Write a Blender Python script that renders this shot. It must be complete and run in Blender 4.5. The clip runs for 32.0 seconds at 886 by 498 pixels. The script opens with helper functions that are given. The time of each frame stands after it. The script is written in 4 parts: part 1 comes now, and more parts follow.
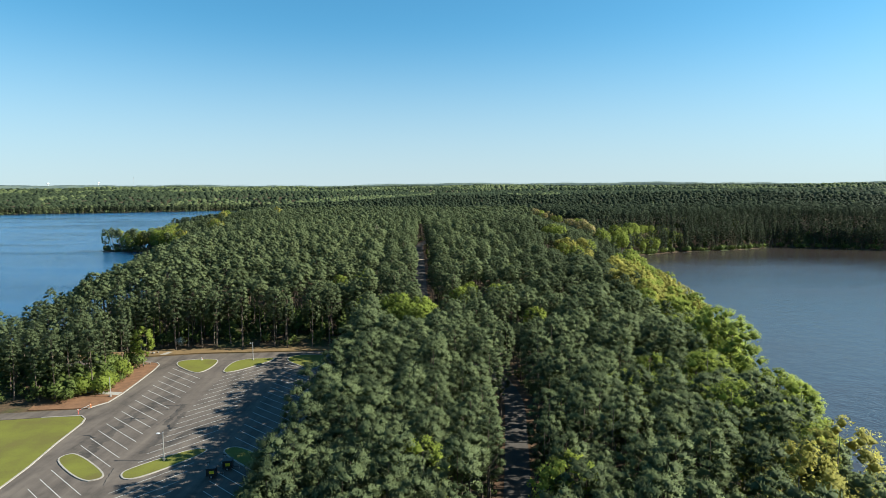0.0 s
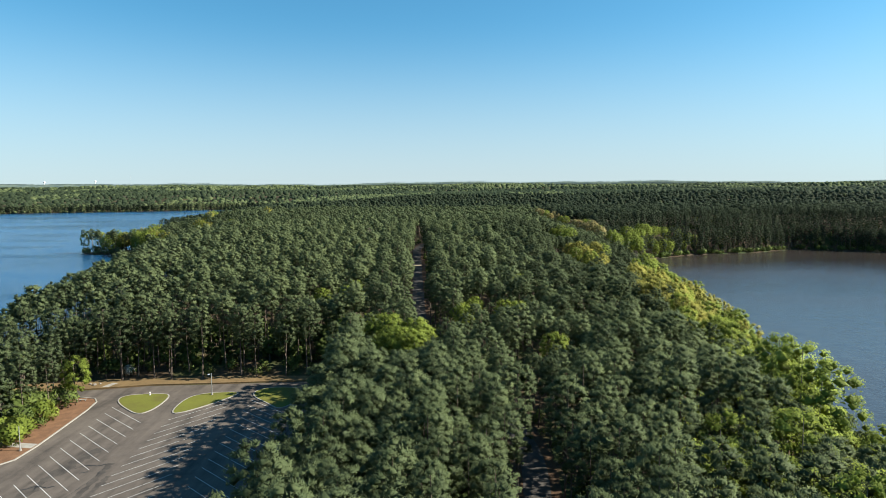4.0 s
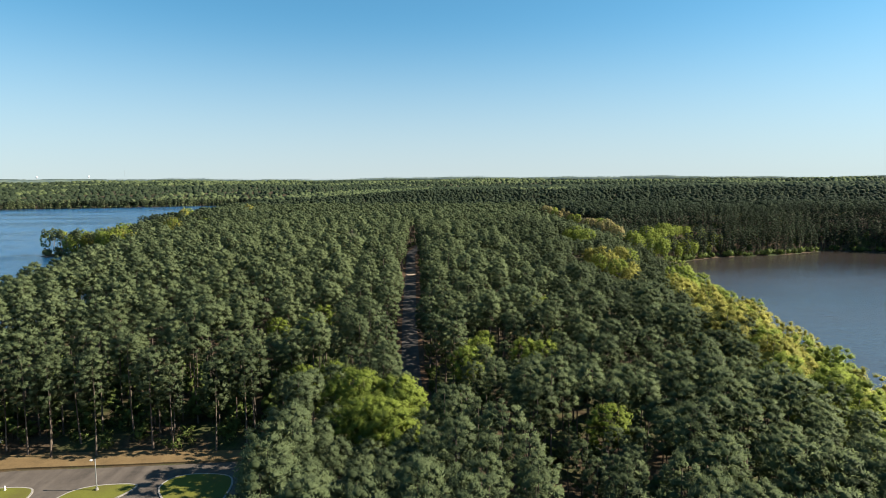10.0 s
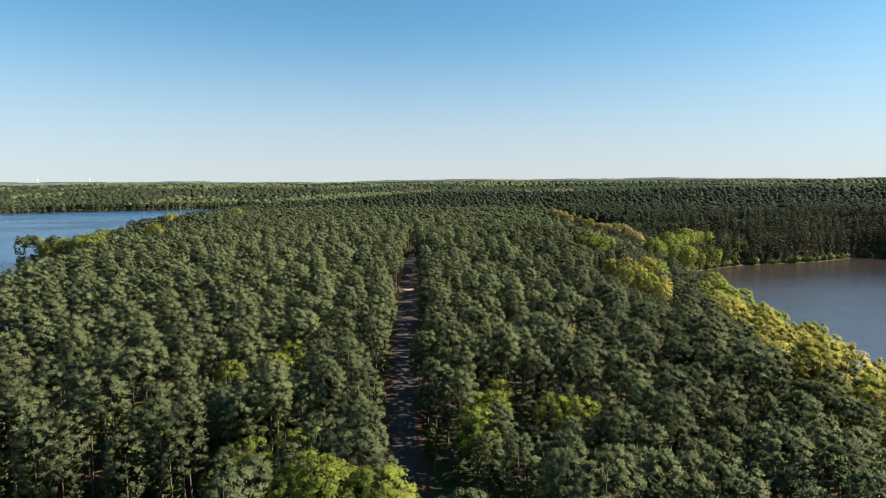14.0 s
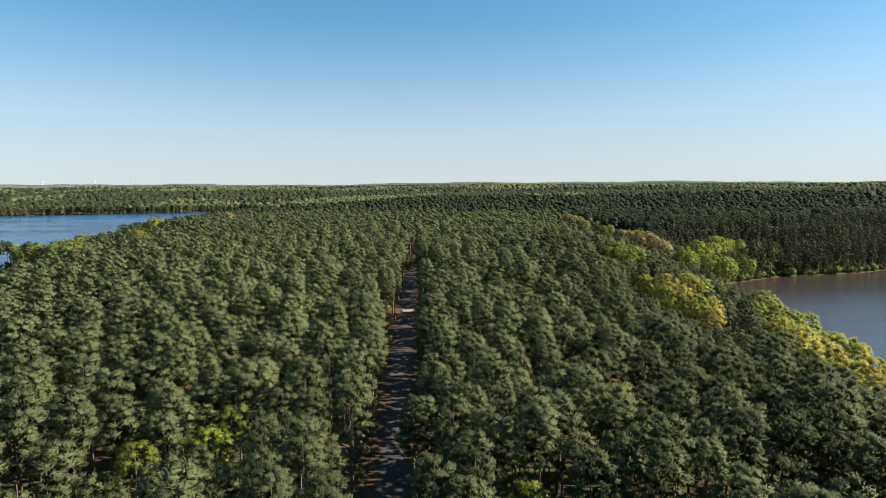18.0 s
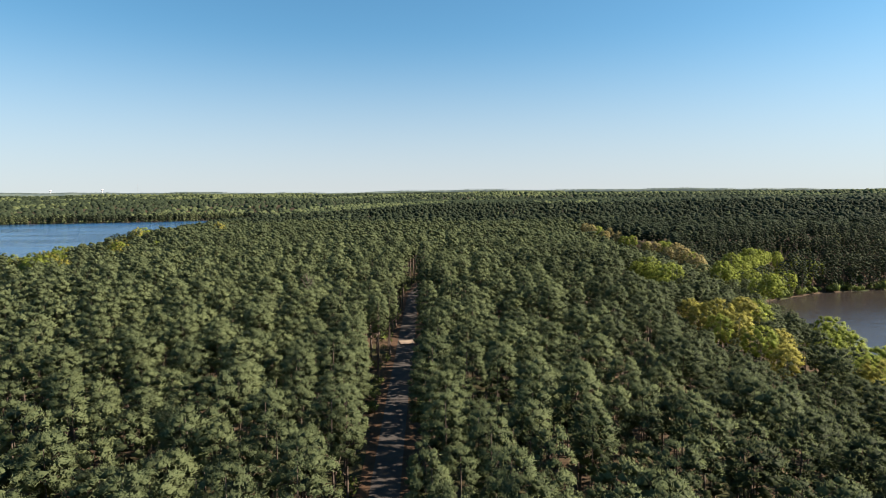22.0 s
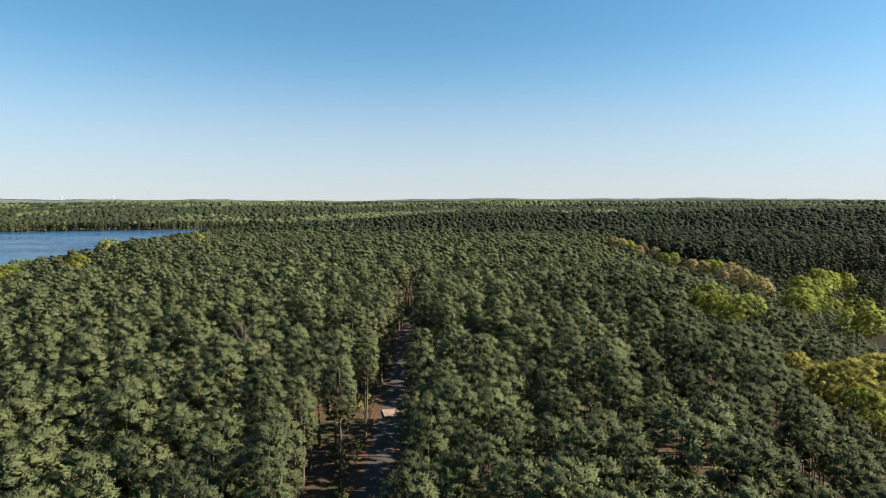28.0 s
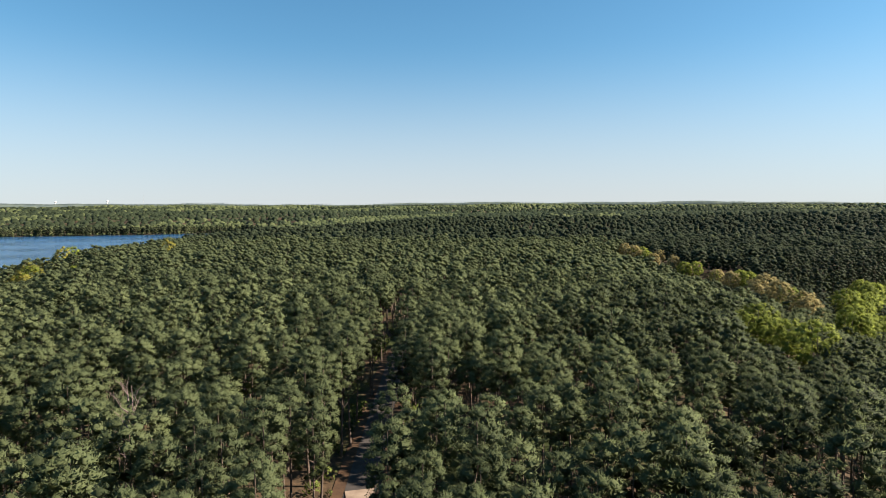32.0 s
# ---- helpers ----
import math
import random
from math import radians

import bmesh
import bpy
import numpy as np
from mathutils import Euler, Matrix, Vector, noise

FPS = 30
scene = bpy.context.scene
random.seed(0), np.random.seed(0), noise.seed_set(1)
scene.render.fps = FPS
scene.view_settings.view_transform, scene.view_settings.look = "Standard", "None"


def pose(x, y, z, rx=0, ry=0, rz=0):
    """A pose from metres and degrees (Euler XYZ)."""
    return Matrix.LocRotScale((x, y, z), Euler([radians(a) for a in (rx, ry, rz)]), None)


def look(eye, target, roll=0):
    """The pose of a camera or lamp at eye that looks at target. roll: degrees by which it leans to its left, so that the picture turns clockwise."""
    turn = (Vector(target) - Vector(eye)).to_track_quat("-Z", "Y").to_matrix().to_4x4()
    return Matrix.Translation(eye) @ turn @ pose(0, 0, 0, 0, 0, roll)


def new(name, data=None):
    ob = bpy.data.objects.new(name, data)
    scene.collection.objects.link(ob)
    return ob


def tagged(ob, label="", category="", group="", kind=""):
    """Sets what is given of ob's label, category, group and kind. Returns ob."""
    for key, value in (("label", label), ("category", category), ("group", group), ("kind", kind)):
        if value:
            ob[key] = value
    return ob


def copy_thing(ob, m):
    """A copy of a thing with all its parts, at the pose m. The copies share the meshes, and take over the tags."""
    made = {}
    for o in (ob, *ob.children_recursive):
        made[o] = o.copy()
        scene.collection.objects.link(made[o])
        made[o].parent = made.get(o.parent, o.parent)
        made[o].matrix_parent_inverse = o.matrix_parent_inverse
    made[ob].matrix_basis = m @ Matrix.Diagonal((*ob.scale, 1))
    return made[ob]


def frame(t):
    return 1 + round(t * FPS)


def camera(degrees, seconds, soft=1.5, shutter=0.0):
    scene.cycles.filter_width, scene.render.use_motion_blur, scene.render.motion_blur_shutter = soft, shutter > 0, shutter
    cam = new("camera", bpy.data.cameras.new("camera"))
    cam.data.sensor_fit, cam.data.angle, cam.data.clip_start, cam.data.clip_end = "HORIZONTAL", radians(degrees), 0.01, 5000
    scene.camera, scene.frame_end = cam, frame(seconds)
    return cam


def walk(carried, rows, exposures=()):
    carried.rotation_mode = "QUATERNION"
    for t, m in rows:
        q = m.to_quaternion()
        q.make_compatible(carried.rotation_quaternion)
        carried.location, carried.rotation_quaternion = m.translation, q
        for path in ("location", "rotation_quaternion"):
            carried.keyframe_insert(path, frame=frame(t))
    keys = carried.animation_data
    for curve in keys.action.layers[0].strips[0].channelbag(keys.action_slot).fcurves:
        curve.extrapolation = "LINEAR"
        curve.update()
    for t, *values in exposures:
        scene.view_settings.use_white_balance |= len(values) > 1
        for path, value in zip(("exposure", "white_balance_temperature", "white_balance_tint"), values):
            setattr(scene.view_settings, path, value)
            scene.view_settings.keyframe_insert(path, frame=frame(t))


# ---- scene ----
cam = camera(71.2, 32.0, soft=0.5)
# seconds, metres flown, pitch, roll, yaw; the flight is straight and level at 60 m
FLIGHT = [
    (0, 0.0, -5.54, 0.3, 0.46), (3, 26.95, -5.6, 0.3, 0.46), (5.5, 49.2, -5.7, 0.3, 0.45), (6, 53.7, -5.7, 0.3, 0.45),
    (7, 62.5, -5.8, 0.3, 0.45), (8, 71.5, -5.8, 0.3, 0.42), (9, 80.5, -5.98, 0.3, 0.33), (10, 91.25, -6.1, 0.3, 0.33),
    (11, 100.75, -6.1, 0.3, 0.43), (12, 109.5, -5.9, 0.3, 0.53), (13, 118.25, -5.68, 0.3, 0.62), (14, 128, -5.88, 0.4, 0.56),
    (14.5, 133.25, -5.88, 0.4, 0.64), (16.5, 151.75, -5.6, 0.3, 0.95), (17, 157, -5.68, 0.3, 0.87), (18, 167.25, -5.6, 0.3, 1.15),
    (19, 176.5, -5.3, 0.3, 1.45), (20, 185.5, -4.9, 0.4, 1.55), (21, 194, -4.6, 0.4, 1.67), (22, 204.25, -4.9, 0.4, 1.87),
    (23, 215, -4.8, 0.3, 2.4), (24, 224, -4.6, 0.2, 2.88), (25, 232.5, -4.3, 0.2, 3.08), (25.5, 237, -4.5, 0.2, 2.98),
    (27.5, 256.75, -4.3, 0.1, 2.96), (28, 261, -4.1, 0.1, 2.96), (29, 269.5, -3.9, 0.1, 2.9), (30, 279.75, -4.1, 0.1, 2.78),
    (31, 289.5, -4.0, 0.1, 2.78), (32, 298, -3.75, 0.2, 2.78),
]
walk(cam, [(t, pose(0, y, 60, 90 + p, r, w)) for t, y, p, r, w in FLIGHT], [(0, 1.36, 6350, 3), (6, 1.36, 6550, 5), (10.5, 1.36, 6850, 9), (13, 1.36, 7100, 15), (32, 1.36, 7150, 17)])

# ---- light: clear spring sky, sun from the right, shadows towards -x ----
SUN_UP, SUN_AT = radians(33), radians(91)
world = bpy.data.worlds.new("world")
scene.world = world
world.use_nodes = True
wn = world.node_tree.nodes
sky = wn.new("ShaderNodeTexSky")
sky.sky_type, sky.sun_disc = "NISHITA", False
sky.sun_elevation, sky.sun_rotation = SUN_UP, SUN_AT
sky.air_density, sky.dust_density, sky.ozone_density = 1.0, 0.3, 1.2
coord = wn.new("ShaderNodeTexCoord")
lift = wn.new("ShaderNodeVectorMath")
lift.inputs[1].default_value = (0, 0, 0.08)
world.node_tree.links.new(coord.outputs["Generated"], lift.inputs[0])
world.node_tree.links.new(lift.outputs[0], sky.inputs["Vector"])
tint = wn.new("ShaderNodeMix")
tint.data_type, tint.blend_type = "RGBA", "MULTIPLY"
tint.inputs[0].default_value, tint.inputs[7].default_value = 1.0, (0.99, 1.03, 0.94, 1)
rich = wn.new("ShaderNodeHueSaturation")
rich.inputs["Saturation"].default_value = 1.4
world.node_tree.links.new(sky.outputs[0], tint.inputs[6])
world.node_tree.links.new(tint.outputs[2], rich.inputs["Color"])
# pale spring haze towards the horizon, all round
split = wn.new("ShaderNodeSeparateXYZ")
world.node_tree.links.new(coord.outputs["Generated"], split.inputs[0])
level = wn.new("ShaderNodeMapRange")
level.interpolation_type = "SMOOTHSTEP"
for key, value in (("From Min", -0.06), ("From Max", 0.26), ("To Min", 0.9), ("To Max", 0.0)):
    level.inputs[key].default_value = value
world.node_tree.links.new(split.outputs[2], level.inputs["Value"])
haze = wn.new("ShaderNodeMix")
haze.data_type = "RGBA"
haze.inputs[7].default_value = (2.95, 3.2, 3.65, 1)
world.node_tree.links.new(level.outputs[0], haze.inputs[0])
world.node_tree.links.new(rich.outputs[0], haze.inputs[6])
world.node_tree.links.new(haze.outputs[2], wn["Background"].inputs[0])
wn["Background"].inputs[1].default_value = 0.0775
lamp = bpy.data.lights.new("sun", "SUN")
lamp.energy, lamp.angle, lamp.color = 5.0, radians(0.6), (1.0, 0.93, 0.82)
sun = new("sun", lamp)
to_sun = Vector((math.sin(SUN_AT) * math.cos(SUN_UP), math.cos(SUN_AT) * math.cos(SUN_UP), math.sin(SUN_UP)))
sun.matrix_world = look(to_sun * 300, (0, 0, 0))


# ---- materials ----
class Nodes:
    """A small builder for one node material."""

    def __init__(self, name, rough=0.8, metal=0.0, spec=0.5):
        self.mat = bpy.data.materials.new(name)
        self.mat.use_nodes = True
        self.t = self.mat.node_tree
        self.bsdf = self.t.nodes["Principled BSDF"]
        self.bsdf.inputs["Roughness"].default_value = rough
        self.bsdf.inputs["Metallic"].default_value = metal
        self.bsdf.inputs["Specular IOR Level"].default_value = spec

    def node(self, kind, **given):
        n = self.t.nodes.new(kind)
        for k, v in given.items():
            n.inputs[k.replace("_", " ")].default_value = v
        return n

    def link(self, a, b):
        self.t.links.new(a, b)

    def place(self):
        return self.t.nodes.new("ShaderNodeNewGeometry").outputs["Position"]

    def noise(self, scale, detail=4.0, rough=0.6, vec=None):
        n = self.node("ShaderNodeTexNoise", Scale=scale, Detail=detail, Roughness=rough)
        self.link(vec or self.place(), n.inputs["Vector"])
        return n.outputs["Fac"]

    def ramp(self, fac, stops):
        r = self.t.nodes.new("ShaderNodeValToRGB")
        while len(r.color_ramp.elements) < len(stops):
            r.color_ramp.elements.new(0.5)
        for e, (p, c) in zip(r.color_ramp.elements, stops):
            e.position, e.color = p, (*c, 1) if len(c) == 3 else c
        self.link(fac, r.inputs[0])
        return r.outputs[0]

    def mix(self, fac, a, b, how="MIX"):
        m = self.t.nodes.new("ShaderNodeMix")
        m.data_type, m.blend_type = "RGBA", how
        for socket, v in ((m.inputs[0], fac), (m.inputs[6], a), (m.inputs[7], b)):
            if isinstance(v, (int, float)):
                socket.default_value = v
            elif isinstance(v, tuple):
                socket.default_value = (*v, 1)
            else:
                self.link(v, socket)
        return m.outputs[2]

    def sums(self, a, b, how="ADD"):
        m = self.t.nodes.new("ShaderNodeMath")
        m.operation = how
        for socket, v in zip(m.inputs, (a, b)):
            if isinstance(v, (int, float)):
                socket.default_value = v
            else:
                self.link(v, socket)
        return m.outputs[0]

    def bump(self, height, strength=0.4, depth=0.05):
        b = self.node("ShaderNodeBump", Strength=strength, Distance=depth)
        self.link(height, b.inputs["Height"])
        self.link(b.outputs[0], self.bsdf.inputs["Normal"])

    def base(self, colour):
        if isinstance(colour, tuple):
            self.bsdf.inputs["Base Color"].default_value = (*colour, 1)
        else:
            self.link(colour, self.bsdf.inputs["Base Color"])
        return self


def leaf_material(name, dark, mid, light, translucent=0.3, tuft=2.4):
    """Foliage: tone varies by tree, spray and tuft; shade between tufts is painted darker."""
    m = Nodes(name, 0.7, 0, 0.12)
    isl = m.t.nodes.new("ShaderNodeNewGeometry").outputs["Random Per Island"]
    tree = m.noise(0.13, 2, 0.5)
    fine = m.noise(4.5, 3, 0.75)
    # cells paint light tuft centres and dark gaps, as shade between tufts
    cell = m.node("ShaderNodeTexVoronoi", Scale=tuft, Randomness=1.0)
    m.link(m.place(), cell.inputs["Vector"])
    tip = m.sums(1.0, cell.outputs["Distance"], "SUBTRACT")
    def wide(value, lo, hi):
        r = m.t.nodes.new("ShaderNodeMapRange")
        r.inputs["From Min"].default_value, r.inputs["From Max"].default_value = lo, hi
        m.link(value, r.inputs["Value"])
        return r.outputs[0]
    own = m.t.nodes.new("ShaderNodeAttribute")
    own.attribute_name = "tone"
    single = m.sums(m.sums(m.t.nodes.new("ShaderNodeObjectInfo").outputs["Random"], 0.5, "SUBTRACT"), 0.5, "MULTIPLY")
    each = m.sums(m.sums(own.outputs["Fac"], single), 0.34, "MULTIPLY")
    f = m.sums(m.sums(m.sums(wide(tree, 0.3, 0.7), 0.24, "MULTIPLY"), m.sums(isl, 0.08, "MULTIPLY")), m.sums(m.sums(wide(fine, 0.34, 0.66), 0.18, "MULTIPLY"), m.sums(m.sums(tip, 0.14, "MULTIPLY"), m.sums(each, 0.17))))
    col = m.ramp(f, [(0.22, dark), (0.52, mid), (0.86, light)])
    m.base(col)
    att = m.t.nodes.new("ShaderNodeAttribute")
    att.attribute_name = "outward"
    tr = m.t.nodes.new("ShaderNodeVectorTransform")
    tr.vector_type, tr.convert_from, tr.convert_to = "NORMAL", "OBJECT", "WORLD"
    m.link(att.outputs["Vector"], tr.inputs[0])
    needle = m.node("ShaderNodeBump", Strength=0.4, Distance=0.12)
    m.link(m.noise(5.0, 2, 0.8), needle.inputs["Height"])
    m.link(tr.outputs[0], needle.inputs["Normal"])
    m.link(needle.outputs[0], m.bsdf.inputs["Normal"])
    thin = m.t.nodes.new("ShaderNodeBsdfTranslucent")
    m.link(m.mix(0.5, col, light), thin.inputs["Color"])
    blend = m.t.nodes.new("ShaderNodeMixShader")
    blend.inputs[0].default_value = translucent
    m.link(m.bsdf.outputs[0], blend.inputs[1])
    m.link(thin.outputs[0], blend.inputs[2])
    m.link(blend.outputs[0], m.t.nodes["Material Output"].inputs["Surface"])
    return m.mat


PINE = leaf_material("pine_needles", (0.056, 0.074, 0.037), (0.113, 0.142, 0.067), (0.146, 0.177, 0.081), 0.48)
LIME = leaf_material("spring_leaves", (0.090, 0.116, 0.021), (0.190, 0.236, 0.042), (0.29, 0.335, 0.074), 0.45)
BLOSSOM = leaf_material("beige_bloom", (0.16, 0.14, 0.055), (0.30, 0.26, 0.115), (0.40, 0.35, 0.17), 0.45)
CATKIN = leaf_material("catkin_blossom", (0.145, 0.142, 0.030), (0.275, 0.260, 0.060), (0.38, 0.36, 0.10), 0.45)
# a slight tint of distance haze is put into this leaf colour
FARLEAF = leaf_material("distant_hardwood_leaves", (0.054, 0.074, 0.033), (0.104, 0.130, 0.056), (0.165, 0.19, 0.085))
# pine needles again, darkened: the crowns' fine self-shadow is put into the colour
SHADED_PINE = leaf_material("shade_darkened_pine_needles", (0.028, 0.040, 0.020), (0.047, 0.064, 0.033), (0.068, 0.090, 0.044), 0.35)
SHRUB = leaf_material("understory_leaves", (0.045, 0.065, 0.018), (0.09, 0.12, 0.03), (0.15, 0.19, 0.05))
WHITE = leaf_material("white_blossom", (0.45, 0.5, 0.4), (0.6, 0.62, 0.55), (0.75, 0.75, 0.7))


def simple(name, stops, scale, rough=0.85, bump=0.4, depth=0.05, fine=None, spec=0.3, metal=0.0):
    m = Nodes(name, rough, metal, spec)
    big, small = m.noise(scale, 5), m.noise(fine or scale * 12, 3)
    m.base(m.ramp(m.sums(m.sums(big, 0.65, "MULTIPLY"), m.sums(small, 0.35, "MULTIPLY")), stops))
    m.bump(small, bump, depth)
    return m.mat


BARK = simple("pine_bark", [(0.3, (0.06, 0.044, 0.034)), (0.7, (0.15, 0.115, 0.088))], 1.5)
DEADWOOD = simple("weathered_dead_wood", [(0.3, (0.12, 0.085, 0.075)), (0.7, (0.24, 0.18, 0.165))], 1.5)
PALE_BARK = simple("grey_bark", [(0.3, (0.09, 0.078, 0.066)), (0.7, (0.22, 0.20, 0.175))], 1.5)


def asphalt_material():
    """Parking lot asphalt: pale aggregate, darker seal bands and oil stains along the stalls."""
    m = Nodes("asphalt", 0.85, 0, 0.3)
    p = m.place()
    along = m.t.nodes.new("ShaderNodeMapping")
    along.inputs["Scale"].default_value = (0.35, 0.045, 1)
    along.inputs["Rotation"].default_value = (0, 0, radians(-5))
    m.link(p, along.inputs["Vector"])
    band, blot, fine = m.noise(1.0, 4, 0.55, along.outputs[0]), m.noise(0.35, 5, 0.7), m.noise(9.0, 3)
    f = m.sums(m.sums(m.sums(band, 0.5, "MULTIPLY"), m.sums(blot, 0.3, "MULTIPLY")), m.sums(fine, 0.2, "MULTIPLY"))
    m.base(m.ramp(f, [(0.36, (0.042, 0.035, 0.030)), (0.47, (0.082, 0.067, 0.056)), (0.62, (0.124, 0.102, 0.084))]))
    m.bump(fine, 0.3, 0.01)
    return m.mat


ASPHALT = asphalt_material()
OLD_ASPHALT = simple("worn_road_asphalt", [(0.3, (0.036, 0.032, 0.029)), (0.7, (0.082, 0.072, 0.064))], 0.3, 0.9, 0.3, 0.01, 7.0)
TAR = simple("tar_seal", [(0.3, (0.012, 0.012, 0.012)), (0.7, (0.025, 0.025, 0.026))], 0.8, 0.6)
PAINT = simple("white_line_paint", [(0.3, (0.30, 0.30, 0.29)), (0.7, (0.58, 0.58, 0.56))], 0.9, 0.7, 0.1)
CONCRETE = simple("kerb_concrete", [(0.3, (0.19, 0.17, 0.15)), (0.7, (0.32, 0.30, 0.265))], 0.8, 0.85, 0.2)
GRASS = simple("mown_grass", [(0.22, (0.105, 0.078, 0.026)), (0.42, (0.092, 0.085, 0.017)), (0.55, (0.112, 0.114, 0.016)), (0.75, (0.138, 0.146, 0.02))], 0.12, 0.9, 0.8, 0.04, 5.0)
MULCH = simple("pine_straw_mulch", [(0.3, (0.09, 0.045, 0.024)), (0.7, (0.20, 0.105, 0.055))], 0.5, 0.95, 0.6)
DRYGRASS = simple("dry_bank_grass", [(0.3, (0.09, 0.060, 0.026)), (0.55, (0.155, 0.100, 0.045)), (0.75, (0.20, 0.145, 0.062))], 0.25, 0.95, 0.7)
STRAW = simple("fallen_pine_straw", [(0.3, (0.042, 0.025, 0.015)), (0.7, (0.115, 0.064, 0.033))], 0.4, 0.95, 0.6)
STEEL = simple("galvanised_steel", [(0.3, (0.30, 0.30, 0.30)), (0.7, (0.45, 0.45, 0.45))], 2.0, 0.5, 0.1, metal=0.6)
BLACK = simple("black_painted_steel", [(0.3, (0.012, 0.012, 0.012)), (0.7, (0.03, 0.03, 0.03))], 2.0, 0.45, 0.1)
YELLOW = simple("yellow_panel", [(0.3, (0.75, 0.48, 0.02)), (0.7, (0.85, 0.58, 0.04))], 3.0, 0.5, 0.1)
ORANGE = simple("orange_paint", [(0.3, (0.65, 0.16, 0.02)), (0.7, (0.78, 0.24, 0.04))], 3.0, 0.5, 0.1)
REDWHITE = simple("red_paint", [(0.3, (0.5, 0.05, 0.03)), (0.7, (0.62, 0.08, 0.05))], 3.0, 0.5, 0.1)
WHITEPAINT = simple("white_paint", [(0.3, (0.72, 0.72, 0.72)), (0.7, (0.82, 0.82, 0.82))], 1.0, 0.5, 0.1)
RUBBER = simple("tyre_rubber", [(0.3, (0.015, 0.015, 0.015)), (0.7, (0.03, 0.03, 0.03))], 3.0, 0.8, 0.1)
STONE = simple("grey_stone", [(0.3, (0.12, 0.105, 0.09)), (0.7, (0.24, 0.215, 0.19))], 1.2, 0.9, 0.5)


def ground_material():
    """Forest floor of straw and soil, with greener patches."""
    m = Nodes("forest_floor", 0.95, 0, 0.2)
    a, b, c = m.noise(0.05, 4), m.noise(1.1, 4), m.noise(6.0, 2)
    soil = m.ramp(b, [(0.3, (0.045, 0.032, 0.02)), (0.6, (0.085, 0.056, 0.032)), (0.8, (0.14, 0.092, 0.052))])
    green = m.ramp(b, [(0.3, (0.024, 0.034, 0.010)), (0.7, (0.055, 0.072, 0.020))])
    m.base(m.mix(m.ramp(a, [(0.46, (0, 0, 0)), (0.60, (1, 1, 1))]), soil, green))
    m.bump(c, 0.6, 0.08)
    return m.mat


def water_material(name, deep, silt, ripple=0.7):
    m = Nodes(name, 0.12, 0, 0.5)
    p = m.place()
    stretch = m.t.nodes.new("ShaderNodeMapping")
    stretch.inputs["Scale"].default_value = (0.35, 1.0, 1.0)
    m.link(p, stretch.inputs["Vector"])
    patches = m.noise(0.012, 4, 0.55, stretch.outputs[0])
    m.base(m.ramp(patches, [(0.3, deep), (0.7, silt)]))
    m.link(m.ramp(patches, [(0.35, (0.06, 0.06, 0.06)), (0.62, (0.22, 0.22, 0.22))]), m.bsdf.inputs["Roughness"])
    rip, swell = m.noise(0.9, 3, 0.6), m.noise(0.16, 2, 0.5)
    m.bump(m.sums(rip, m.sums(swell, 1.6, "MULTIPLY")), ripple, 0.5)
    return m.mat


FLOOR = ground_material()
WATER_W = water_material("open_lake_water", (0.007, 0.050, 0.125), (0.012, 0.070, 0.160))
WATER_E = water_material("silty_cove_water", (0.034, 0.029, 0.027), (0.046, 0.037, 0.031), 0.3)

# ---- plan: shorelines, heights, roads ----
WATER = -0.7
LAKE_W = [(-2900, -900), (-420, -900), (-230, -300), (-185, 0), (-172, 120), (-158, 222), (-167, 277), (-181, 347), (-186, 400),
          (-194, 450), (-206, 500), (-234, 554), (-296, 602), (-346, 614), (-352, 628), (-322, 640), (-290, 668), (-300, 745), (-350, 830), (-410, 900), (-404, 985),
          (-370, 1040), (-342, 1110), (-337, 1250), (-420, 1500), (-500, 1700), (-567, 1816), (-694, 1817), (-783, 1740),
          (-905, 1690), (-1044, 1645), (-1151, 1583), (-1500, 1500), (-2900, 1400)]
LAKE_E = [(160, -900), (64, -60), (72, 60), (80, 110), (90, 150), (97, 200), (105, 250), (113, 295), (121, 345), (127, 395), (138, 450),
          (150, 510), (164, 550), (190, 568), (219, 586), (280, 602), (333, 630), (369, 615), (418, 592), (520, 560), (700, 620),
          (1300, 500), (1300, -900)]
ROAD = [(-12, -60), (2, 40), (10, 90), (13, 112), (15, 134), (17.5, 158), (14, 182), (3, 206), (-7.5, 228), (-10, 255), (-13, 300), (-15.5, 345),
        (-18, 395), (-20.5, 440), (-22.5, 480), (-18, 520), (0, 560), (25, 600)]


def inside(poly, x, y):
    """Which of the points x, y lie in the polygon."""
    r = np.zeros(x.shape, bool)
    for (ax, ay), (bx, by) in zip(poly, poly[1:] + poly[:1]):
        if ay != by:
            r ^= ((ay > y) != (by > y)) & (x < (bx - ax) * (y - ay) / (by - ay) + ax)
    return r


def away(line, x, y, closed=False):
    """Distance of the points x, y from a line of corners."""
    d = np.full(x.shape, 1e9)
    for (ax, ay), (bx, by) in zip(line, line[1:] + (line[:1] if closed else [])):
        ux, uy = bx - ax, by - ay
        k = np.clip(((x - ax) * ux + (y - ay) * uy) / (ux * ux + uy * uy), 0, 1)
        d = np.minimum(d, np.hypot(x - ax - k * ux, y - ay - k * uy))
    return d


def shore(x, y):
    """Distance from the water's edge, negative in the water."""
    w = np.where(inside(LAKE_W, x, y), -1, 1) * away(LAKE_W, x, y, True)
    e = np.where(inside(LAKE_E, x, y), -1, 1) * away(LAKE_E, x, y, True)
    return np.minimum(w, e)


